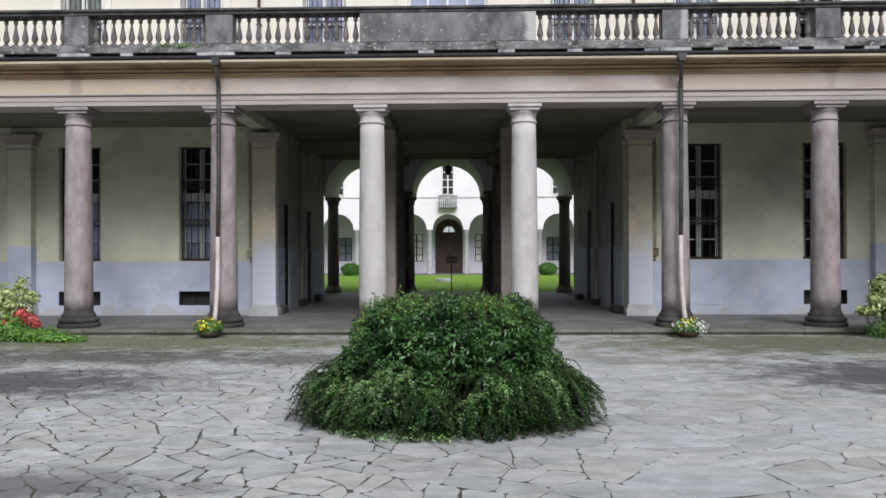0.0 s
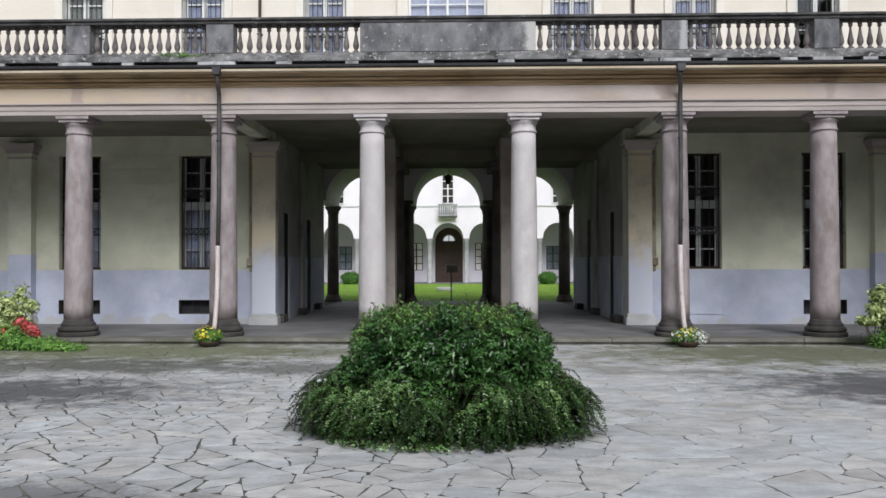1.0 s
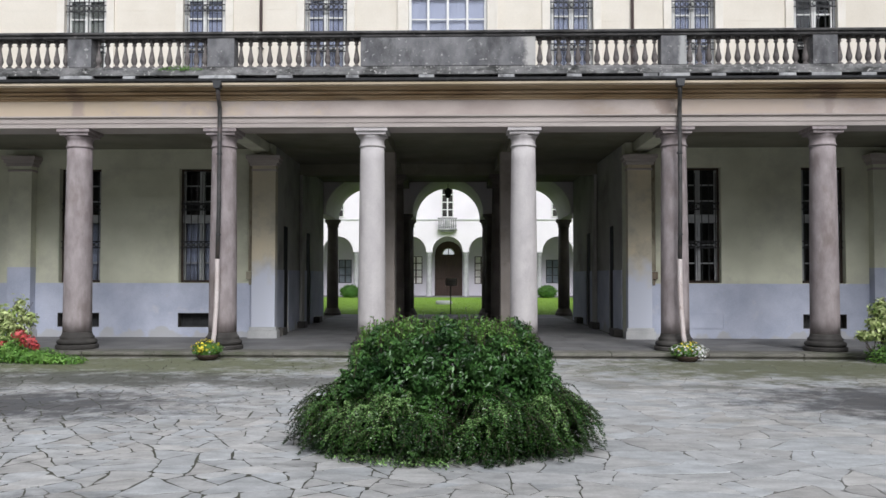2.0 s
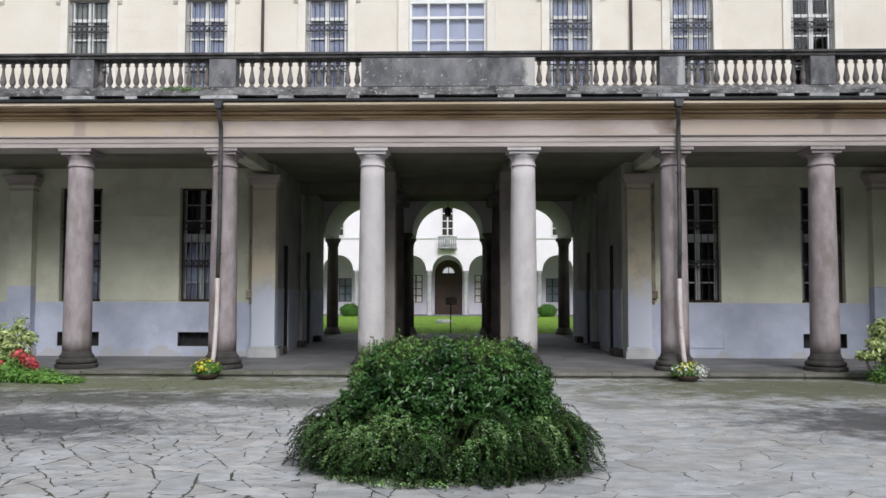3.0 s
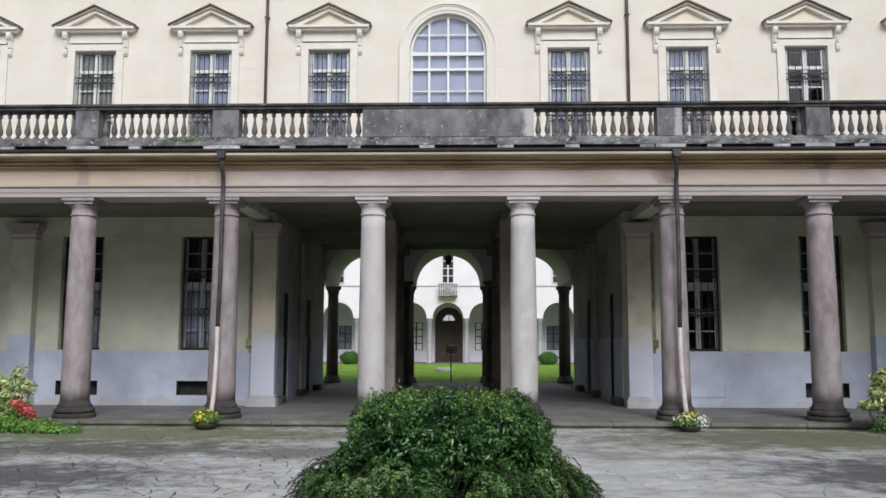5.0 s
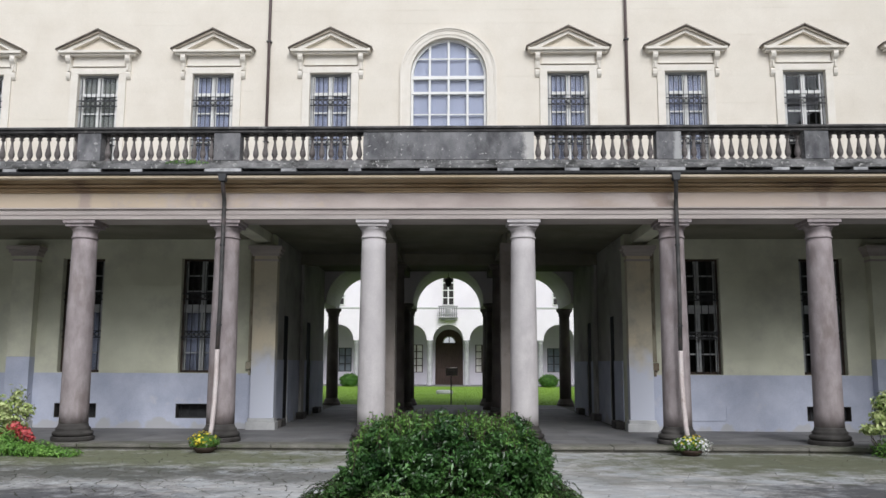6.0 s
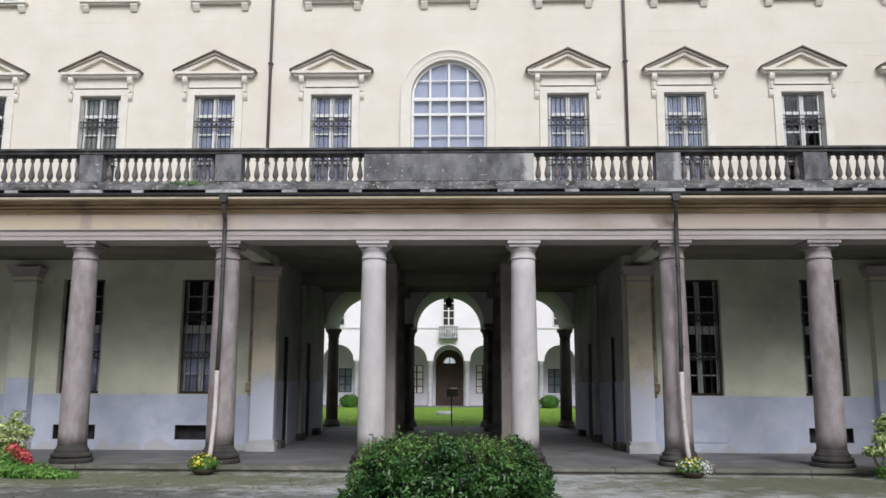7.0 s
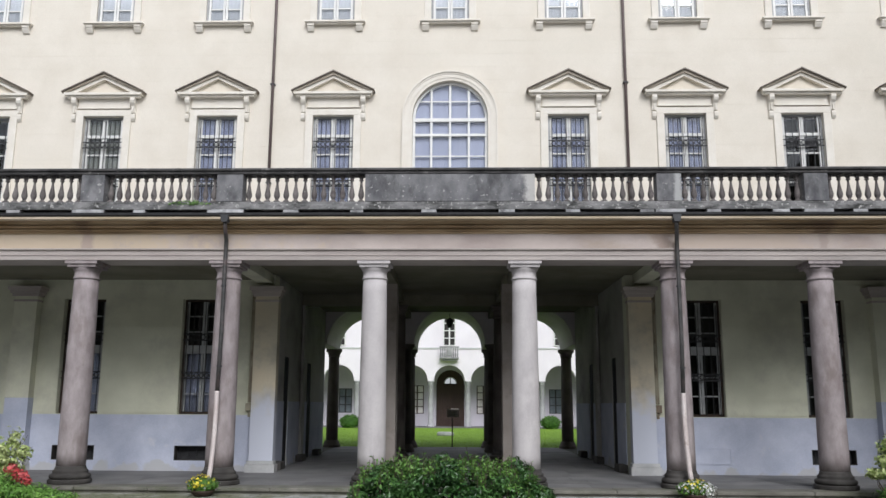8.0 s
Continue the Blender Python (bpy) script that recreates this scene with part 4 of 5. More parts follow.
# ---- downpipes ----
for x in (-4.49, 4.5):
    d = thing("downpipe", "dark rainwater pipe with hopper and chalky white foot", "downpipe", (x, 16.14, 0.0), "portico downpipes")
    part("hopper", prism(B(), [(-0.085, 5.40), (0.085, 5.40), (0.06, 5.26), (-0.06, 5.26)], -0.09, 0.07), METAL_DARK, d)
    dx = -0.04 if x < 0 else 0.06
    part("pipe", tube(B(), [(0, 0, 5.28), (0.0, 0, 5.2), (dx * 0.3, 0.08, 5.1), (dx * 0.9, 0.24, 4.98), (dx, 0.275, 4.92), (dx, 0.275, 4.6), (dx, 0.275, 4.1), (dx, 0.275, 3.0), (dx - 0.02, 0.27, 1.85)], 0.042, 12), PIPE_DARK, d, "", True)
    fx = -0.1 if x < 0 else 0.1
    part("foot_pipe", tube(B(), [(dx - 0.02, 0.27, 1.93), (dx - 0.02, 0.27, 1.9), (dx - 0.02, 0.265, 1.35), ((dx - 0.02) * 0.72 + fx * 0.28, 0.255, 0.9), ((dx - 0.02) * 0.3 + fx * 0.7, 0.21, 0.45), (fx, 0.12, 0.16)], 0.046, 12), PIPE_WHITE, d, "chalky white lower pipe", True)
    for z in (4.0, 2.4):
        part("pipe_clip", lathe(B(), [(0.055, z), (0.055, z + 0.03)], 12, dx - 0.005, 0.275), METAL_DARK, d)
for x in (-4.6, 4.37):
    d = thing("downpipe", "thin brown rainwater pipe on the cream facade", "downpipe", (x, FW - 0.07, 5.5), "facade downpipes")
    part("pipe", tube(B(), [(0, 0, 0.0), (0, 0, 10.0)], 0.037, 10), PIPE_BROWN, d, "", True)
    for z in (1.6, 4.2, 6.8, 9.0):
        part("pipe_clip", box(B(), -0.06, 0.06, -0.05, 0.07, z, z + 0.03), METAL_DARK, d)


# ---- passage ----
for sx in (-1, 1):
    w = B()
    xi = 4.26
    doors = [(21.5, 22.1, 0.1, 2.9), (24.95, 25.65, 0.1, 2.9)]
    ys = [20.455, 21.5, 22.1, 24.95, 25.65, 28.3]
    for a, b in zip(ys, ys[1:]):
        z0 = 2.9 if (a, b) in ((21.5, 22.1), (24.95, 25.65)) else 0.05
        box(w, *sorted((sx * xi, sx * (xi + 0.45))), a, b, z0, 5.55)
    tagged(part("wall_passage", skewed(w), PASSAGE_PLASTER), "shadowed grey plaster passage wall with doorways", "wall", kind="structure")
    dd = B()
    for a, b in zip(ys, ys[1:]):
        if (a, b) not in ((21.5, 22.1), (24.95, 25.65)):
            box(dd, *sorted((sx * (xi - 0.02), sx * (xi - 0.001))), a + 0.005, b - 0.005, 0.1, 1.75)
    tagged(part("passage_dado", skewed(dd), DADO), "blue-grey dado band along the passage wall", "dado", kind="structure")
    # black leaf near the wall face stands in for the dark door recess
    for a, b in ((21.5, 22.1), (24.95, 25.65)):
        x = sx * (xi + 0.05) + axis((a + b) / 2)
        d = thing("door", "door leaf in the passage wall, black for the doorway's dark slot", "door", (x, (a + b) / 2, FLOOR_Z), "passage doors")
        part("leaf", box(B(), -0.03, 0.03, -(b - a) / 2, (b - a) / 2, 0.0, 2.78), DOORWAY_BLACK, d)
        for z0, z1 in ((0.2, 1.0), (1.15, 2.6)):
            part("panel", box(B(), -sx * 0.03 - 0.01, -sx * 0.03 + 0.01, -0.2, 0.2, z0, z1, 0.004), DOORWAY_BLACK, d)
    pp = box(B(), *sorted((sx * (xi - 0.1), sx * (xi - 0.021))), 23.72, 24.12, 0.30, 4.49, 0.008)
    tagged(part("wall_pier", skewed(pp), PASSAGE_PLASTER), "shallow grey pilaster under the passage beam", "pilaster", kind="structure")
    for y in (20.4, 23.4, 26.2):
        st = B()
        box(st, *sorted((sx * (xi - 0.22), sx * (xi - 0.001))), y, y + 0.6, FLOOR_Z, 0.3, 0.02)
        tagged(part("stone_block", skewed(st), BASE_DARK), "low dark stone kerb block at the wall foot", "stone block", group="wall-foot blocks")
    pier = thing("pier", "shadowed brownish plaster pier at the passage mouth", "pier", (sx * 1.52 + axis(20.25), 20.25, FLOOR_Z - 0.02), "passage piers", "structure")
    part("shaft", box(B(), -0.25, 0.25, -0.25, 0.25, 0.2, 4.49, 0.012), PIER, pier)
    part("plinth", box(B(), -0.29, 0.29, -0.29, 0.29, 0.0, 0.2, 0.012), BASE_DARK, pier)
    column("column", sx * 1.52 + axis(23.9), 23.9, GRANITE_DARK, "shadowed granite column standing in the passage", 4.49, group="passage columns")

# far arches of the passage and the loggia columns
AX = [(-3.0, 1.19, 3.74), (0.0, 1.21, 3.73), (3.0, 1.19, 3.74)]
SPR = 3.72
fa = arcade(B(), -4.6, 4.6, SPR, 6.2, 28.3, 31.75, AX)
far_arches = tagged(part("arches", skewed(fa), GREY_PLASTER), "triple plaster arches at the passage's court end", "arches", kind="structure")
side = B()
for sx in (-1, 1):
    box(side, *sorted((sx * 4.6, sx * 13.0)), 28.3, 31.75, 4.9, 6.2)
    box(side, *sorted((sx * 4.65, sx * 13.0)), 28.3, 28.7, 0.05, 4.9)
tagged(part("loggia_wall", skewed(side), GREY_PLASTER), "plain loggia wall beside the passage end", "wall", kind="structure")
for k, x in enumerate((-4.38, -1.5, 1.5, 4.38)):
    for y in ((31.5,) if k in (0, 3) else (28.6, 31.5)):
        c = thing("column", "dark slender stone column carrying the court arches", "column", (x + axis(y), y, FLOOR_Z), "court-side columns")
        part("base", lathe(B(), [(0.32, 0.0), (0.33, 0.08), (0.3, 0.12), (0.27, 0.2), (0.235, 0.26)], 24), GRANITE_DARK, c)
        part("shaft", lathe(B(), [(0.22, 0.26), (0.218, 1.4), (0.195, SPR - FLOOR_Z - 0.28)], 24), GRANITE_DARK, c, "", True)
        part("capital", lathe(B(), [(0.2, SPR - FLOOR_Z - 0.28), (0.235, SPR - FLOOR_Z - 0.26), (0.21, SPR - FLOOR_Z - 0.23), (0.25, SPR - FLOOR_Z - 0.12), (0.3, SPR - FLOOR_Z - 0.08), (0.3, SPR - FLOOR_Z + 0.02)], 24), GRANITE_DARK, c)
for sx in (-1, 1):
    pw = box(B(), *sorted((sx * 4.28, sx * 4.6)), 28.301, 28.5, 0.05, SPR)
    tagged(part("end_pier", skewed(pw), GREY_PLASTER), "grey plaster pier at the end of the passage wall", "pier", kind="structure")


# ---- far court ----
lw = B()
v = [lw.verts.new(p) for p in ((-20, 32.0, 0.09), (18, 32.0, 0.09), (18, 58.3, 0.09), (-20, 58.3, 0.09))]
lw.faces.new(v)
lawn = tagged(part("lawn", lw, GRASS), "bright green mown lawn of the inner court", "lawn", kind="structure")
r = np.random.default_rng(3)
n = 26000
pos = np.stack([r.uniform(-9, 8, n), 32.05 + 26.0 * r.uniform(0, 1, n) ** 1.5, np.full(n, 0.085)], 1)
gr = new("grass", leaf_mesh("grass", pos, np.tile([0.0, -1.0, 0.25], (n, 1)), 0.06, BLADE, r, 0.14, -2.0))
tagged(gr, "short grass blades of the mown lawn", "grass", kind="stuff")
pv = box(B(), -20, 18, 58.3, 64.0, -0.3, 0.1)
tagged(part("court_pavement", pv, FLOOR_STONE), "pale stone walk along the far loggia", "pavement", kind="structure")

FC, FP, FY = -0.88, 2.645, 60.0
far = thing("far_building", "whitewashed court building with round-arched loggia and balcony", "building", (FC, FY, 0.1))
part("arcade_wall", arcade(B(), -4.5 * FP - 0.2, 4.5 * FP + 0.2, 3.24, 13.0, -0.25, 0.25, [(k * FP, 1.1, 3.26) for k in range(-4, 5)]), WHITEWASH, far)
for k in range(-5, 5):
    c = part("loggia_column", lathe(B(), [(0.27, 0.0), (0.27, 0.1), (0.24, 0.14), (0.2, 0.2), (0.195, 1.5), (0.175, 2.98), (0.2, 3.0), (0.18, 3.04), (0.24, 3.14), (0.26, 3.16), (0.26, 3.24)], 20, (k + 0.5) * FP, 0), LOGGIA_STONE, far, "pale stone column", True)
part("string_course", box(B(), -12, 12, -0.31, -0.251, 5.52, 5.62, 0.01), PALE_STONE, far)
bw_holes = [(k * FP - 0.5, k * FP + 0.5, 0.95, 2.75) for k in (-4, -3, -2, 2, 3, 4)] + [(k * FP + sgn * 0.15 - 0.5, k * FP + sgn * 0.15 + 0.5, 0.9, 3.0) for k, sgn in ((-1, 1), (1, -1))] + [(-1.06, 1.06, 0.0, 4.2)]
part("loggia_back_wall", pierced(B(), -12, 12, 0.0, 5.0, 3.4, 3.7, bw_holes), GREY_SHADE, far)
part("door_spandrel", arcade(B(), -1.058, 1.058, 3.1, 4.199, 3.4, 3.44, [(0, 1.04, 3.12)]), GREY_SHADE, far)
# near-black sheet for the darkness behind the loggia openings
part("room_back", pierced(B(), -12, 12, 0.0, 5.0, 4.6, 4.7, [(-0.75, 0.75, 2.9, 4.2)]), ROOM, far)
part("loggia_vault", box(B(), -12, 12, 0.25, 3.4, 4.75, 4.95), GREY_SHADE, far)
for sx in (-1, 1):
    part("end_wall", box(B(), *sorted((sx * 12.0, sx * 12.3)), -0.25, 4.7, 0.0, 13.0), WHITEWASH, far)
dl = part("door", box(B(), -1.05, 1.05, 3.42, 3.5, 0.0, 3.1), DARK_WOOD, far, "dark brown double door")
for sx in (-1, 1):
    for z0, z1 in ((0.25, 1.1), (1.3, 2.2), (2.35, 2.95)):
        part("door_panel", box(B(), *sorted((sx * 0.15, sx * 0.9)), 3.39, 3.419, z0, z1, 0.01), DARK_WOOD, dl)
part("notice", box(B(), 0.05, 0.62, 3.35, 3.388, 0.95, 1.3), SIGN_DARK, dl, "small dull notice on the door")
fan = part("fanlight", ring_arch(B(), 0, 3.15, 0.42, 0.48, 3.42, 3.468, 16), WHITE_PAINT, far, "bright half-round fanlight")
part("fanlight_pane", prism(B(), [(0.42 * math.cos(math.pi * i / 16), 3.15 + 0.42 * math.sin(math.pi * i / 16)) for i in range(17)], 3.45, 3.456), GLASS, fan)
part("fanlight_bar", box(B(), -0.03, 0.03, 3.41, 3.449, 3.15, 3.6), DARK_WOOD, fan)
part("door_head", ring_arch(box(B(), -1.05, 1.05, 3.47, 3.56, 3.101, 3.149), 0, 3.15, 0.45, 1.02, 3.47, 3.56, 20), DARK_WOOD, far, "dark arched door head")


def far_window(x, y, z0, z1, w, pane_m, m_):
    f = B()
    pierced(f, x - w, x + w, z0, z1, y, y + 0.06, [(x - w + 0.07, x + w - 0.07, z0 + 0.05, z1 - 0.05)])
    wn_ = part("window", f, m_, far)
    part("mullion", box(B(), x - 0.05, x + 0.05, y, y + 0.058, z0 + 0.05, z1 - 0.05), m_, wn_)
    n = max(2, round((z1 - z0) / 0.55))
    for i in range(1, n):
        z = z0 + (z1 - z0) * i / n
        part("glazing_bar", box(B(), x - w, x + w, y + 0.01, y + 0.05, z - 0.03, z + 0.03), m_, wn_)
    part("pane", box(B(), x - w, x + w, y + 0.07, y + 0.08, z0, z1), pane_m, wn_)


for k in (-4, -3, -2, 2, 3, 4):
    far_window(k * FP, 3.45, 0.95, 2.75, 0.5, PANE_BLUE, METAL_DARK)
for k, sgn in ((-1, 1), (1, -1)):
    far_window(k * FP + sgn * 0.15, 3.45, 0.9, 3.0, 0.5, PANE_BRIGHT, DARK_WOOD)
for k in (-3, 0, 3):
    far_window(k * FP, -0.345, 5.75, 7.9, 0.44, ROOM, WHITE_PAINT)
bc = part("balcony", box(box(B(), -0.68, 0.68, -0.85, -0.25, 4.80, 4.90, 0.02), -0.5, 0.5, -0.7, -0.25, 4.66, 4.80, 0.03), BALCONY_STONE, far, "small carved stone balcony")
bpan = B()
for i in range(9):
    x = -0.6 + 0.15 * i
    lathe(bpan, [(0.035, 4.90), (0.06, 5.08), (0.035, 5.3), (0.055, 5.45), (0.03, 5.58)], 8, x, -0.8)
part("balcony_balusters", bpan, BALCONY_STONE, bc)
part("balcony_crest", box(B(), -0.2, 0.2, -0.86, -0.78, 5.0, 5.5, 0.05), BALCONY_STONE, bc)
part("balcony_rail", box(B(), -0.7, 0.7, -0.87, -0.72, 5.58, 5.67, 0.015), BALCONY_STONE, bc)
lamp = thing("lantern", "small dark iron lantern hanging under the passage arch", "lantern", (axis(30.0), 30.0, 4.42))
part("rod", tube(B(), [(0, 0, 0.36), (0, 0, 0.66)], 0.012, 6), IRON, lamp)
part("body", lathe(B(), [(0.05, 0.0), (0.09, 0.04), (0.13, 0.24), (0.15, 0.26), (0.03, 0.37)], 8), IRON, lamp)

sg = thing("sign", "dull brown notice panel on a thin post at the lawn's edge", "sign", (-0.2, 32.6, 0.09))
part("post", tube(B(), [(0, 0, 0), (0, 0, 1.2)], 0.025, 8), IRON, sg)
pl = part("panel", box(B(), -0.20, 0.25, -0.03, 0.0, 1.12, 1.42, 0.005), SIGN_DARK, sg)
for z in (1.35, 1.29, 1.23, 1.17):
    part("text_bar", box(B(), -0.15, 0.19 - 0.1 * (z < 1.2), -0.034, -0.0305, z - 0.012, z + 0.008), FLOOR_STONE, pl)
sl = thing("stone_slab", "flat oval white stone lying on the lawn", "stone", (-0.75, 44.3, 0.085))
sb = lathe(B(), [(0.42, 0.0), (0.45, 0.06), (0.44, 0.16), (0.36, 0.2)], 20)
part("stone", sb, PALE_STONE, sl)


def blob_leaves(name, blobs, n, size, material, seed, aspect=0.5, shell=0.35, droop=0.0):
    """Leaves in the outer shell of several ellipsoids (cx, cy, cz, rx, ry, rz), lumpy and uneven."""
    g = np.random.default_rng(seed)
    wts = np.array([b[3] * b[4] + b[3] * b[5] for b in blobs])
    pick = g.choice(len(blobs), n, p=wts / wts.sum())
    bl = np.array(blobs)[pick]
    d = g.normal(0, 1, (n, 3))
    d /= np.linalg.norm(d, axis=1)[:, None]
    lump = 1 + 0.10 * np.sin(d[:, 0] * 9 + bl[:, 0] * 7) * np.sin(d[:, 1] * 8 + 1) + 0.08 * np.sin(d[:, 2] * 11 + bl[:, 1] * 5) * np.cos(d[:, 0] * 13)
    rad = (1 - shell * g.uniform(0, 1, n) ** 1.5) * lump
    pos = bl[:, :3] + d * bl[:, 3:] * rad[:, None]
    keep = pos[:, 2] > 0.015
    return leaf_mesh(name, pos[keep], (d / bl[:, 3:])[keep] * 0.5 + [0, 0, 0.5], size, material, g, aspect, droop)


for x, sgn in ((-7.62, -1), (6.05, 1)):
    h = thing("round_hedge", "clipped bright green round hedge by the far loggia", "hedge", (x, 57.5, 0.09), "clipped hedges")
    ob = new("foliage", blob_leaves("foliage", [(0, 0, 0.42, 0.66, 0.6, 0.45)], 5000, 0.08, LEAF_HEDGE, 20 + sgn, 0.55, 0.2))
    ob.parent = h
    part("core", lathe(B(), [(0.3, 0.0), (0.52, 0.2), (0.55, 0.45), (0.4, 0.7), (0.15, 0.8)], 14), LEAF_DARK, h)
for x, sgn in ((-3.7, 1), (2.05, 2)):
    h = thing("potted_plant", "small dark plant in a pot beside the far door", "plant", (x, 61.6, 0.1), "pot plants")
    part("pot", lathe(B(), [(0.15, 0), (0.2, 0.3), (0.22, 0.32)], 14), BOWL, h)
    ob = new("foliage", blob_leaves("foliage", [(0, 0, 0.6, 0.3, 0.3, 0.35)], 500, 0.1, LEAF_DARK, 40 + sgn))
    ob.parent = h


# ---- plants of the front court ----
def shrub():
    g = np.random.default_rng(11)
    sx0, sy0 = 0.18, 8.15
    s = thing("shrub", "large dark green shrub with arching trailing branches in the paved court", "shrub", (sx0, sy0, 0.0))
    # upright upper crown
    lift = -0.035
    up = [(-0.5, 0.0, 0.84, 0.42, 0.5, 0.34), (-0.1, -0.12, 0.88, 0.5, 0.55, 0.33), (0.42, -0.02, 0.85, 0.42, 0.5, 0.34), (-0.78, -0.05, 0.62, 0.26, 0.42, 0.28), (0.72, -0.05, 0.6, 0.24, 0.42, 0.3),
          (-0.45, -0.4, 0.68, 0.34, 0.3, 0.36), (0.0, -0.5, 0.72, 0.36, 0.28, 0.36), (0.45, -0.42, 0.68, 0.34, 0.3, 0.36), (0.0, 0.3, 0.8, 0.6, 0.5, 0.36), (-0.68, -0.2, 0.82, 0.2, 0.3, 0.24), (0.66, -0.2, 0.82, 0.2, 0.3, 0.22), (0.78, -0.1, 0.62, 0.16, 0.3, 0.22)]
    up = [(a + 0.04, b, c + lift, *rest) for a, b, c, *rest in up]
    tufts = []
    for _ in range(230):
        b0 = up[int(g.integers(len(up)))]
        d = g.normal(0, 1, 3)
        d[1], d[2] = -abs(d[1]) if g.uniform() < 0.75 else d[1], d[2] * 0.9 + 0.2
        d /= np.linalg.norm(d)
        q = np.array(b0[:3]) + d * np.array(b0[3:]) * g.uniform(0.82, 1.1)
        rr = g.uniform(0.06, 0.115)
        tufts.append((*q, rr, rr, rr * 0.85))
    ob = new("upper_crown", blob_leaves("upper_crown", tufts, 24000, 0.052, LEAF_DARK, 12, 0.4, 0.8))
    ob.parent = s
    ob = new("upper_foliage", blob_leaves("upper_foliage", up, 9000, 0.055, LEAF_DARK, 15, 0.45, 0.6))
    ob.parent = s
    # fresh tips standing out of the top
    pos, nrm = [], []
    tw = B()
    for i in range(230):
        x, y = g.uniform(-0.85, 0.85), g.uniform(-0.55, 0.4)
        zt = 0.785 + 0.33 * math.sqrt(max(0.0, 1 - (x / 0.95) ** 4 - (y / 0.75) ** 2)) + g.uniform(-0.04, 0.03)
        ln = g.uniform(0.05, 0.12) + (0.07 if g.uniform() > 0.94 else 0)
        lean = (g.normal(0, 0.3), g.normal(0, 0.3))
        tube(tw, [(x, y, zt - 0.1), (x + lean[0] * ln, y + lean[1] * ln, zt + ln)], 0.003, 4)
        for j in range(12):
            f = j / 11
            pos.append((x + lean[0] * ln * f, y + lean[1] * ln * f, zt - 0.02 + ln * f))
            a = g.uniform(0, 6.28)
            nrm.append((math.cos(a) * 0.6, math.sin(a) * 0.6, 0.7))
    ob = new("fresh_growth", leaf_mesh("fresh_growth", np.array(pos), np.array(nrm), 0.042, LEAF_FRESH, g, 0.45))
    ob.parent = s
    tagged(ob, "fresh light green shoot tips", kind="stuff")
    tagged(part("tip_twig", tw, TWIG, s), kind="stuff")
    # trailing lower branches: arching strands, each a string of small leaves
    sets = {0: ([], [], []), 1: ([], [], []), 2: ([], [], [])}
    stems = B()
    def envelope(az, rr):
        """A point on the lobed surface of the lower growth, its lobes parted by dark clefts."""
        dip = sum(d_ * math.exp(-((az - c_) / w_) ** 2) for c_, d_, w_ in ((-1.5, 0.62, 0.17), (-2.5, 0.34, 0.13), (-0.66, 0.34, 0.13)))
        q = np.array([1.38 * rr * math.cos(az), 1.0 * rr * math.sin(az)]) * (1 - 0.2 * dip)
        bulge = noise.noise(Vector((q[0] * 2.6, q[1] * 2.6, 4.0)))
        return q, min(0.61, 0.66 + 0.42 * bulge) * (1 - dip) * (1 - rr ** 3.0) ** 0.55 + 0.05, dip

    def spray(p0, a, ln, rise, fall, kind_, dip):
        e = np.array([math.cos(a), math.sin(a)])
        p1 = p0 + np.array([*(e * ln * g.uniform(0.4, 0.7)), rise])
        end = p0[:2] + e * ln * g.uniform(0.75, 1.05)
        rim = 1 + 0.13 * noise.noise(Vector((end[0] * 2.2, end[1] * 2.2, 8.0))) - 0.1 * dip
        r1 = math.hypot(end[0] / 1.54, end[1] / 1.16) / rim
        if r1 > 1.0:
            end = end / r1 * g.uniform(0.86, 1.03)
        p2 = np.array([*end, max(g.uniform(0.02, 0.16) if kind_ else 0.02, p0[2] - fall)])
        n = int(26 + 50 * ln)
        f = np.linspace(0, 1, n)[:, None]
        c = (1 - f) ** 2 * p0 + 2 * f * (1 - f) * p1 + f * f * p2
        side = np.array([-e[1], e[0]])
        c[:, :2] += side * (0.035 * np.sin(f * g.uniform(3, 9) + g.uniform(0, 6)))
        c[:, 2] = np.maximum(c[:, 2], 0.015)
        tan = np.gradient(c, axis=0)
        tan /= np.linalg.norm(tan, axis=1)[:, None] + 1e-9
        tube(stems, [tuple(q) for q in c[::9]], 0.0022, 3)
        nn = np.tile([e[0] * 0.5, e[1] * 0.5, 0.9], (n, 1))
        for sg_ in (1.0, -1.0):
            q = c + g.normal(0, 0.004, c.shape)
            dd = tan * 0.7 + sg_ * np.array([side[0], side[1], 0.0])
            # lower end of a spray takes the next darker green, as shade
            m = int(n * g.uniform(0.55, 0.95)) if kind_ else n
            for k, part_ in ((kind_, slice(0, m)), (max(0, kind_ - 1), slice(m, n))):
                sets[k][0].append(q[part_])
                sets[k][1].append(nn[part_])
                sets[k][2].append(dd[part_])

    def bearing():
        return g.uniform(-math.pi, 0.0) if g.uniform() < 0.76 else g.uniform(0.0, math.pi)

    # old growth hanging within, mostly near-black leaf to deepen the shade
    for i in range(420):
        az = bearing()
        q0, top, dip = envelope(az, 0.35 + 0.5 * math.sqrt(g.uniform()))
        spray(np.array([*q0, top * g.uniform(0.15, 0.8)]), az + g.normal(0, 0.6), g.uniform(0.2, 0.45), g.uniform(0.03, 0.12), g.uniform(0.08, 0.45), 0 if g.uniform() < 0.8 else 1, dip)
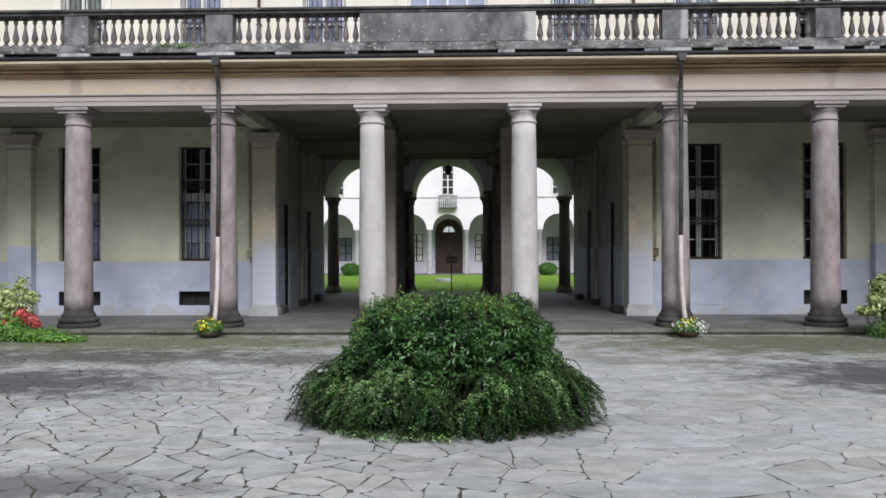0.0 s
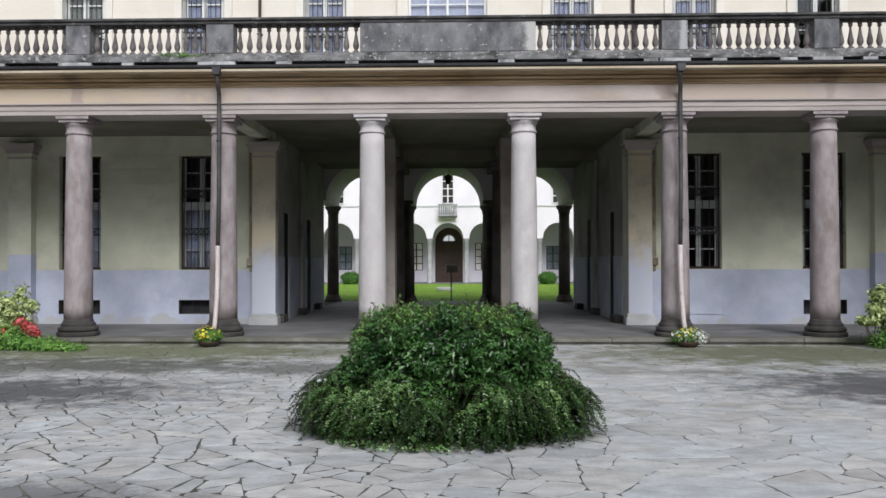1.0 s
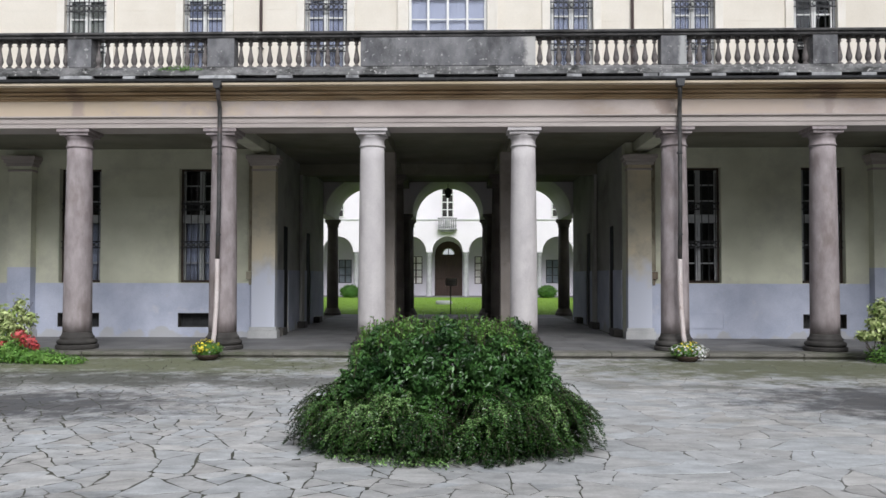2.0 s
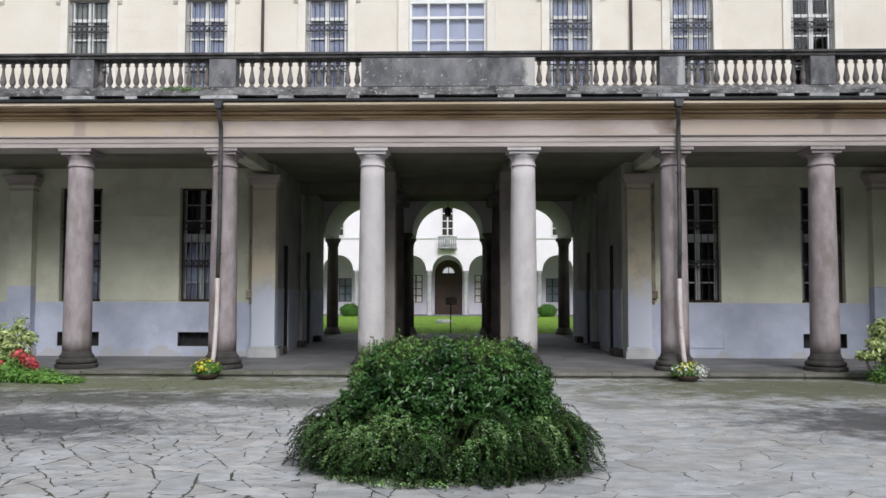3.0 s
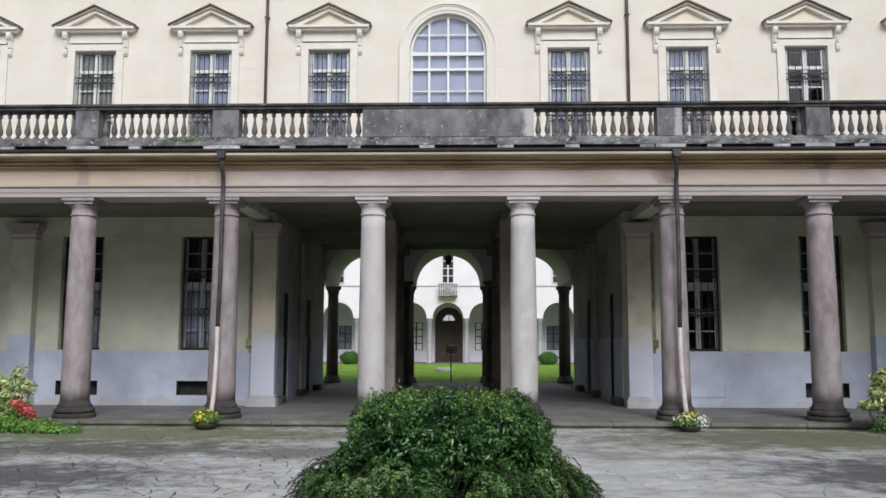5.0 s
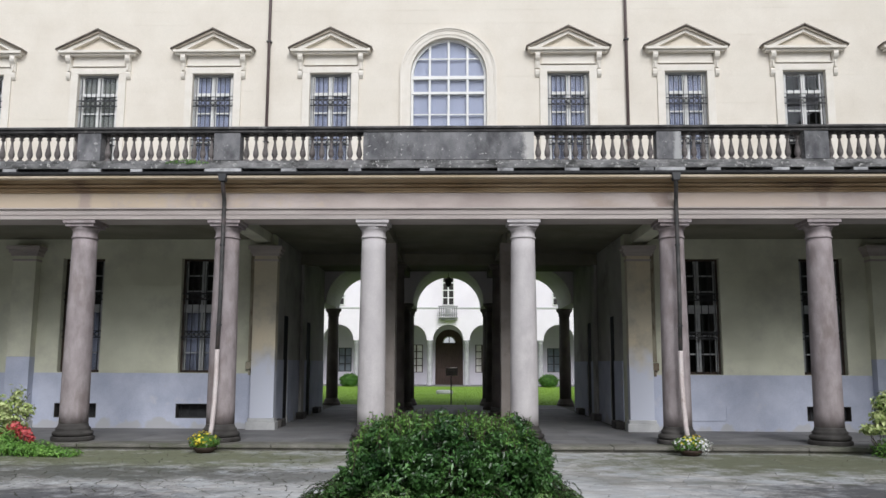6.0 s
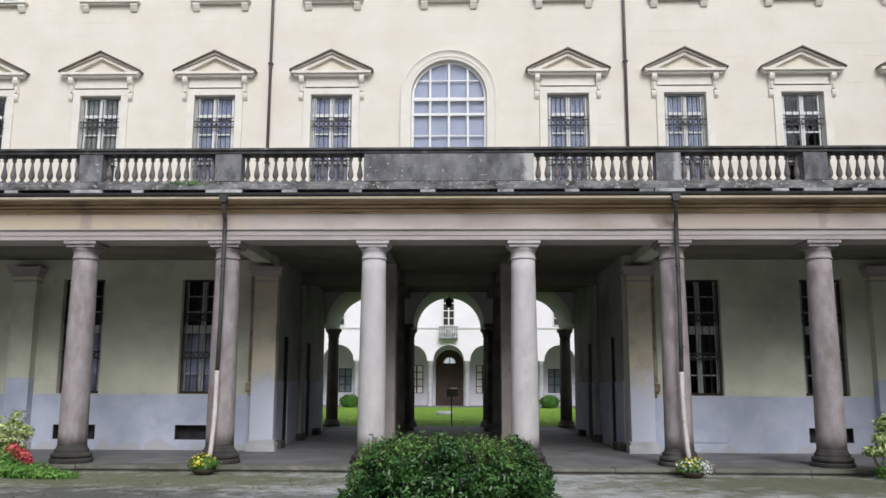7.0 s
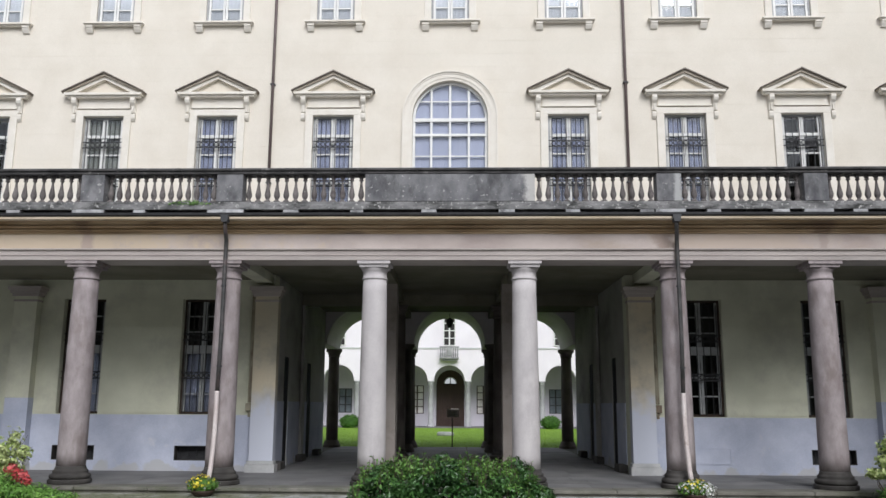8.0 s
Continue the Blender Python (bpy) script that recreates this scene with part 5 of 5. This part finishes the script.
    # fountains of fresh sprays on the lobes, upper leaves lightened as top light
    for i in range(105):
        az = bearing()
        q0, top, dip = envelope(az, 0.36 + 0.54 * math.sqrt(g.uniform()))
        if dip > 0.2:
            continue
        head = np.array([*q0, top * g.uniform(0.7, 1.08)])
        lush = g.uniform()
        for j in range(17):
            spray(head + g.normal(0, 0.025, 3), az + g.normal(0, 0.95), g.uniform(0.16, 0.4), g.uniform(0.05, 0.16), g.uniform(0.1, 0.34), 2 if lush > 0.35 and g.uniform() < 0.55 else (1 if g.uniform() < 0.8 else 0), dip)
    for k, (nm, m_) in enumerate((("trailing_crown", LEAF_TRAIL), ("middle_growth", LEAF_MID), ("young_growth", LEAF_LIGHT))):
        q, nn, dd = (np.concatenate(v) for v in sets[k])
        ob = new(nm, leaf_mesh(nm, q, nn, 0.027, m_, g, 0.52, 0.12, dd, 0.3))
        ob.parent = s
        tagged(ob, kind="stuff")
    tagged(part("stem", stems, TWIG, s), kind="stuff")
    # lime fringe creeping at the foot
    fr_ = [(1.32 * math.cos(a), 1.02 * math.sin(a), 0.03, 0.2, 0.14, 0.06) for a in (-2.4, -2.2, -2.0, -1.8, -1.6)]
    ob = new("creeping_fringe", blob_leaves("creeping_fringe", fr_, 800, 0.03, LEAF_LIGHT, 14, 0.5, 0.8))
    ob.parent = s
    tagged(ob, "light green creeping foot growth", kind="stuff")
    # inner leaves, near-black for the shade within, and wood
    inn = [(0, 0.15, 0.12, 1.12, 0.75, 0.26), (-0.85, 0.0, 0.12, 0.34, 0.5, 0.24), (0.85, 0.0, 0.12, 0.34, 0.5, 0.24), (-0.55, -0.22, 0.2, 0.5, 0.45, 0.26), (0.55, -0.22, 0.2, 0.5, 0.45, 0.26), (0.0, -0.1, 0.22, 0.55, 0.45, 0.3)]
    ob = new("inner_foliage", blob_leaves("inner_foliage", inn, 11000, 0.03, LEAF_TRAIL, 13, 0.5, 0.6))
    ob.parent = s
    wood = B()
    for i in range(26):
        a, rr = g.uniform(0, 6.28), g.uniform(0.1, 0.8)
        tube(wood, [(0.1 * math.cos(a), 0.1 * math.sin(a), 0.0), (rr * 0.5 * math.cos(a), rr * 0.4 * math.sin(a), 0.45), (rr * math.cos(a), rr * 0.7 * math.sin(a), 0.9)], 0.022, 6, 0.3)
    tagged(part("wood", wood, TWIG, s), kind="stuff")


shrub()


def corner_plant(x, y, seed, flowers):
    p = thing("flower_clump", "yellow-green variegated shrub with red flowers and lime groundcover" if flowers else "yellow-green variegated shrub at the foot of the portico",
              "plant", (x, y, 0.0))
    if flowers:
        b = [(-0.1, 0, 0.8, 0.32, 0.3, 0.28), (0.14, 0.05, 1.0, 0.13, 0.2, 0.26), (-0.5, 0, 0.75, 0.42, 0.3, 0.42), (0.33, 0, 0.8, 0.2, 0.15, 0.13), (0.05, 0, 0.55, 0.36, 0.3, 0.26)]
        b2 = [(-0.5, 0, 0.28, 0.6, 0.4, 0.28), (0.05, -0.1, 0.22, 0.45, 0.35, 0.3), (0.55, -0.15, 0.12, 0.5, 0.32, 0.16), (1.05, -0.25, 0.06, 0.5, 0.24, 0.1), (-1.2, 0, 0.3, 0.7, 0.4, 0.3)]
    else:
        b = [(0.05, 0, 0.95, 0.3, 0.25, 0.25), (0.2, 0, 0.6, 0.4, 0.3, 0.25), (-0.3, 0, 0.5, 0.22, 0.2, 0.09), (0.35, 0, 1.05, 0.25, 0.2, 0.2), (-0.12, 0, 0.72, 0.18, 0.15, 0.12), (0.6, 0, 0.8, 0.4, 0.3, 0.4)]
        b2 = [(0.1, 0, 0.15, 0.4, 0.35, 0.25), (0.6, 0, 0.2, 0.5, 0.4, 0.3)]
    o = new("variegated_leaves", blob_leaves("variegated_leaves", b, 1700 if flowers else 3600, 0.1, LEAF_YELLOW, seed, 0.5, 0.85))
    o.parent = p
    o = new("green_leaves", blob_leaves("green_leaves", b2, 8000 if flowers else 3000, 0.075, LEAF_LIME if flowers else LEAF_FRESH, seed + 1, 0.34, 0.7))
    o.parent = p
    if not flowers:
        o = new("dark_leaves", blob_leaves("dark_leaves", b + b2, 1200, 0.07, LEAF_DARK, seed + 3, 0.5, 0.9))
        o.parent = p
    tw = B()
    g = random.Random(seed)
    for cx, cy, cz, *_ in b:
        for _ in range(5):
            tube(tw, [(cx * 0.3, 0, 0.0), (cx * 0.8 + g.uniform(-0.1, 0.1), cy, cz * 0.6), (cx + g.uniform(-0.2, 0.2), cy + g.uniform(-0.1, 0.1), cz + 0.1)], 0.008, 5, 0.4)
    part("twigs", tw, TWIG, p)
    if flowers:
        o = new("flower_cluster", blob_leaves("flower_cluster", [(0.26, -0.2, 0.52, 0.13, 0.1, 0.10), (0.42, -0.18, 0.40, 0.16, 0.1, 0.10), (0.55, -0.18, 0.3, 0.1, 0.1, 0.07), (-0.02, -0.25, 0.36, 0.1, 0.08, 0.06)], 300, 0.06, PETAL_RED, seed + 5, 0.8, 0.6))
        o.parent = p
        tagged(o, "cluster of red flowers", kind="stuff")
    return p


corner_plant(-8.05, 15.3, 51, True)
corner_plant(8.08, 15.7, 61, False)

for x, sd, white in ((-4.53, 71, 0), (4.51, 75, 1)):
    b = thing("flower_bowl", "dark bowl of yellow and white pansies on the paving" if not white else "dark bowl of white and yellow pansies on the paving", "flower pot", (x, 15.8, 0.0), "flower bowls")
    part("bowl", lathe(B(), [(0.13, 0.0), (0.17, 0.025), (0.205, 0.065), (0.22, 0.11), (0.205, 0.115), (0.18, 0.09)], 24), BOWL, b, "", True)
    o = new("leaves", blob_leaves("leaves", [(0, 0, 0.2, 0.31 if white else 0.28, 0.24, 0.15)], 1700, 0.055, LEAF_FRESH, sd, 0.5, 0.7))
    o.parent = b
    o = new("yellow_flowers", blob_leaves("yellow_flowers", [(-0.03, -0.05, 0.26, 0.24, 0.22, 0.13)], 60 if white else 110, 0.055, PETAL_YELLOW, sd + 1, 0.9, 0.3))
    o.parent = b
    tagged(o, kind="stuff")
    o = new("white_flowers", blob_leaves("white_flowers", [(0.04, -0.04, 0.22, 0.34, 0.24, 0.13)], 260 if white else 18, 0.05, PETAL_WHITE, sd + 2, 0.9, 0.3))
    o.parent = b
    tagged(o, kind="stuff")
    if white:
        o = new("trailing_white_flower", blob_leaves("trailing_white_flower", [(0.2, -0.05, 0.16, 0.14, 0.15, 0.12)], 90, 0.045, PETAL_WHITE, sd + 3, 0.9, 0.5))
        o.parent = b
        tagged(o, kind="stuff")

moss = thing("moss_tuft", "tuft of green weeds growing on the balustrade base", "weeds", (-5.35, 16.36, 5.66))
o = new("leaves", blob_leaves("leaves", [(0, 0, 0.05, 0.3, 0.05, 0.07), (0.25, 0, 0.03, 0.25, 0.04, 0.05), (-0.25, 0, 0.03, 0.15, 0.04, 0.05)], 500, 0.035, LEAF_FRESH, 91))
o.parent = moss


# ---- portico floor slabs and kerb ----
rng = random.Random(8)
x = -16.0
while x < 16:
    w = rng.uniform(1.1, 1.9)
    e = rng.uniform(-0.008, 0.008)
    part("kerb_stone", box(B(), x + 0.004, x + w - 0.004, 16.20 + e, 16.74, 0.05, FLOOR_Z + rng.uniform(-0.004, 0.004), 0.016), KERB, portico_floor)
    part("riser_stone", box(B(), x + 0.004, x + w - 0.004, 16.25, 16.74, -0.1, 0.049), KERB, portico_floor)
    x += w
y = 16.75
while y < 20.0:
    x = -16.0 + rng.uniform(0, 0.6)
    d = min(rng.uniform(0.75, 0.95), 20.0 - y) if 20.0 - y > 1.2 else 20.0 - y
    while x < 16:
        w = rng.uniform(0.9, 1.5)
        part("floor_slab", box(B(), x + 0.003, x + w - 0.003, y + 0.003, y + d - 0.003, 0.05, FLOOR_Z + rng.uniform(-0.002, 0.002)), FLOOR_STONE, portico_floor)
        x += w
    y += d
while y < 31.9:
    d = min(1.0, 32.0 - y)
    x = -4.2
    while x < 4.1:
        w = min(rng.uniform(1.0, 1.6), 4.15 - x)
        part("floor_slab", skewed(box(B(), x + 0.003, x + w - 0.003, y + 0.003, y + d - 0.003, 0.05, FLOOR_Z + rng.uniform(-0.002, 0.002))), FLOOR_STONE, portico_floor)
        x += w
    y += d


# ---- crazy paving ----
def clip(poly, nx, ny, c):
    """The part of a convex outline where nx*x + ny*y <= c."""
    out = []
    for (ax, ay), (bx, by) in zip(poly, poly[1:] + poly[:1]):
        da, db = nx * ax + ny * ay - c, nx * bx + ny * by - c
        if da <= 0:
            out.append((ax, ay))
        if (da < 0 < db) or (db < 0 < da):
            t = da / (da - db)
            out.append((ax + t * (bx - ax), ay + t * (by - ay)))
    return out


def area(poly):
    return 0.5 * sum(ax * by - bx * ay for (ax, ay), (bx, by) in zip(poly, poly[1:] + poly[:1]))


def split(poly, out, g):
    """Break an outline by oblique cuts into angular stones of uneven size."""
    xs, ys = [q[0] for q in poly], [q[1] for q in poly]
    cx, cy = sum(xs) / len(xs), sum(ys) / len(ys)
    size = 0.5 + 0.9 * noise.noise(Vector((cx * 0.5, cy * 0.5, 5.0)))
    goal = (1.0 if in_sight(cx, cy) else 4.0) * g.uniform(0.06, 0.18) * (1 + 0.8 * max(0.0, size)) * (1.4 if cx > 1.0 else 0.62) * (1.5 if g.uniform() > 0.86 else 1.0)
    if area(poly) < goal:
        out.append(poly)
        return
    # cut across the longest direction, at a slant
    pts = np.array(poly) - (cx, cy)
    cov = pts.T @ pts
    val, vec = np.linalg.eigh(cov)
    d = vec[:, 1] if val[1] > 1.7 * val[0] or g.uniform() < 0.45 else np.array([g.normal(0, 0.35), 1.0])
    a = math.atan2(d[1], d[0]) + g.normal(0, 0.33)
    nx, ny = math.cos(a), math.sin(a)
    c = nx * cx + ny * cy + g.normal(0, 0.10) * math.sqrt(val[1] / len(poly))
    one, two = clip(poly, nx, ny, c), clip(poly, -nx, -ny, -c)
    if len(one) < 3 or len(two) < 3:
        out.append(poly)
        return
    split(one, out, g)
    split(two, out, g)


g = np.random.default_rng(21)
stones = []
def in_sight(x, y):
    return y > 3.5 and abs(x) < 0.62 * y + 2.0


pool = np.full((6000, 2), 999.0)
count = 0
for _ in range(22000):
    q = np.array([g.uniform(-26.5, 26.5), g.uniform(-16.5, 17.0)])
    need = 0.72 if in_sight(*q) else 3.0
    if ((pool[:, 0] - q[0]) ** 2 / 1.6 + (pool[:, 1] - q[1]) ** 2).min() > need:
        pool[count] = q
        count += 1
seeds = pool[:count]
for i, q in enumerate(seeds):
    cell = [(q[0] - 3, q[1] - 3), (q[0] + 3, q[1] - 3), (q[0] + 3, q[1] + 3), (q[0] - 3, q[1] + 3)]
    for j in np.argsort(((seeds - q) ** 2).sum(1))[1:24]:
        n2 = seeds[j] - q
        ln = math.hypot(*n2)
        cell = clip(cell, n2[0] / ln, n2[1] / ln, n2 @ (q + seeds[j]) / 2 / ln)
    for nx, ny, c in ((0, 1, 16.24), (0, -1, 16.0), (1, 0, 26.0), (-1, 0, 26.0)):
        cell = clip(cell, nx, ny, c) if len(cell) >= 3 else cell
    if len(cell) >= 3:
        split(cell, stones, g)
near_stones, far_stones = [], []
for poly in stones:
    p = np.array(poly).mean(0)
    # open joints on one side of the court, tight mortared ones on the other
    wide = 0.5 + 0.5 * math.tanh((0.6 - p[0] + 2.2 * noise.noise(Vector((p[0] * 0.35, p[1] * 0.35, 0)))) * 0.8)
    if p[1] < 7.0:
        wide = max(wide, 0.5)
    gap = (0.0007 + 0.0042 * wide) * g.uniform(0.5, 1.4)
    if p[1] > 13.2:
        gap *= 0.55
    small = poly
    for (ax, ay), (bx, by) in zip(poly, poly[1:] + poly[:1]):
        ln = math.hypot(bx - ax, by - ay)
        if ln > 1e-5 and len(small) >= 3:
            nx, ny = (by - ay) / ln, -(bx - ax) / ln
            small = clip(small, nx, ny, nx * ax + ny * ay - gap)
    poly = small
    if len(poly) < 3 or area(poly) < 0.0015:
        continue
    p = np.array(poly).mean(0)
    # break the straight edges a little
    rough = []
    for (ax, ay), (bx, by) in zip(poly, poly[1:] + poly[:1]):
        ln = math.hypot(bx - ax, by - ay)
        if ln < 0.03:
            rough.append((ax, ay))
            continue
        cut = min(0.035, ln * 0.24) * g.uniform(0.4, 1.5)
        rough.append((ax + (bx - ax) * cut / ln, ay + (by - ay) * cut / ln))
        k = int(ln / 0.13)
        for i in range(1, k):
            f = i / k + g.uniform(-0.25, 0.25) / k
            o = max(0.0, g.normal(0.003, 0.007))
            mx, my = ax + (bx - ax) * f, ay + (by - ay) * f
            rough.append((mx - (by - ay) / ln * o, my + (bx - ax) / ln * o))
        rough.append((bx - (bx - ax) * cut / ln, by - (by - ay) * cut / ln))
    rough = [(x + 0.075 * noise.noise(Vector((x * 2.6, y * 2.6, 3.0))) + 0.02 * noise.noise(Vector((x * 9, y * 9, 3.0))),
              y + 0.065 * noise.noise(Vector((x * 2.6, y * 2.6, 9.0))) + 0.02 * noise.noise(Vector((x * 9, y * 9, 9.0)))) for x, y in rough]
    tilt = (g.normal(0, 0.0025), g.normal(0, 0.0025), g.uniform(-0.0005, 0.0015))
    (near_stones if len(near_stones) < 300 and 4.9 < p[1] < 8.9 and -3.9 < p[0] < 3.4 else far_stones).append((p, rough, tilt))


def stone_geo(bm, p, outline, tilt):
    def z(x, y):
        return tilt[2] + (x - p[0]) * tilt[0] + (y - p[1]) * tilt[1]
    lo = [bm.verts.new((x, y, -0.02)) for x, y in outline]
    mid = [bm.verts.new((x, y, z(x, y) - 0.004)) for x, y in outline]
    top = [bm.verts.new((x + (p[0] - x) * 0.010, y + (p[1] - y) * 0.010, z(x, y))) for x, y in outline]
    bm.faces.new(top)
    for a, b in ((lo, mid), (mid, top)):
        for i in range(len(a)):
            j = (i + 1) % len(a)
            bm.faces.new((a[i], a[j], b[j], b[i]))


for p, outline, tilt in near_stones:
    sb = B()
    stone_geo(sb, p, outline, tilt)
    part("paving_stone", sb, FLAG, ground)
fb = B()
for p, outline, tilt in far_stones:
    stone_geo(fb, p, outline, tilt)
fs = part("paving", fb, FLAG_FAR, ground)
tagged(fs, "mossy irregular flagstones", kind="stuff")
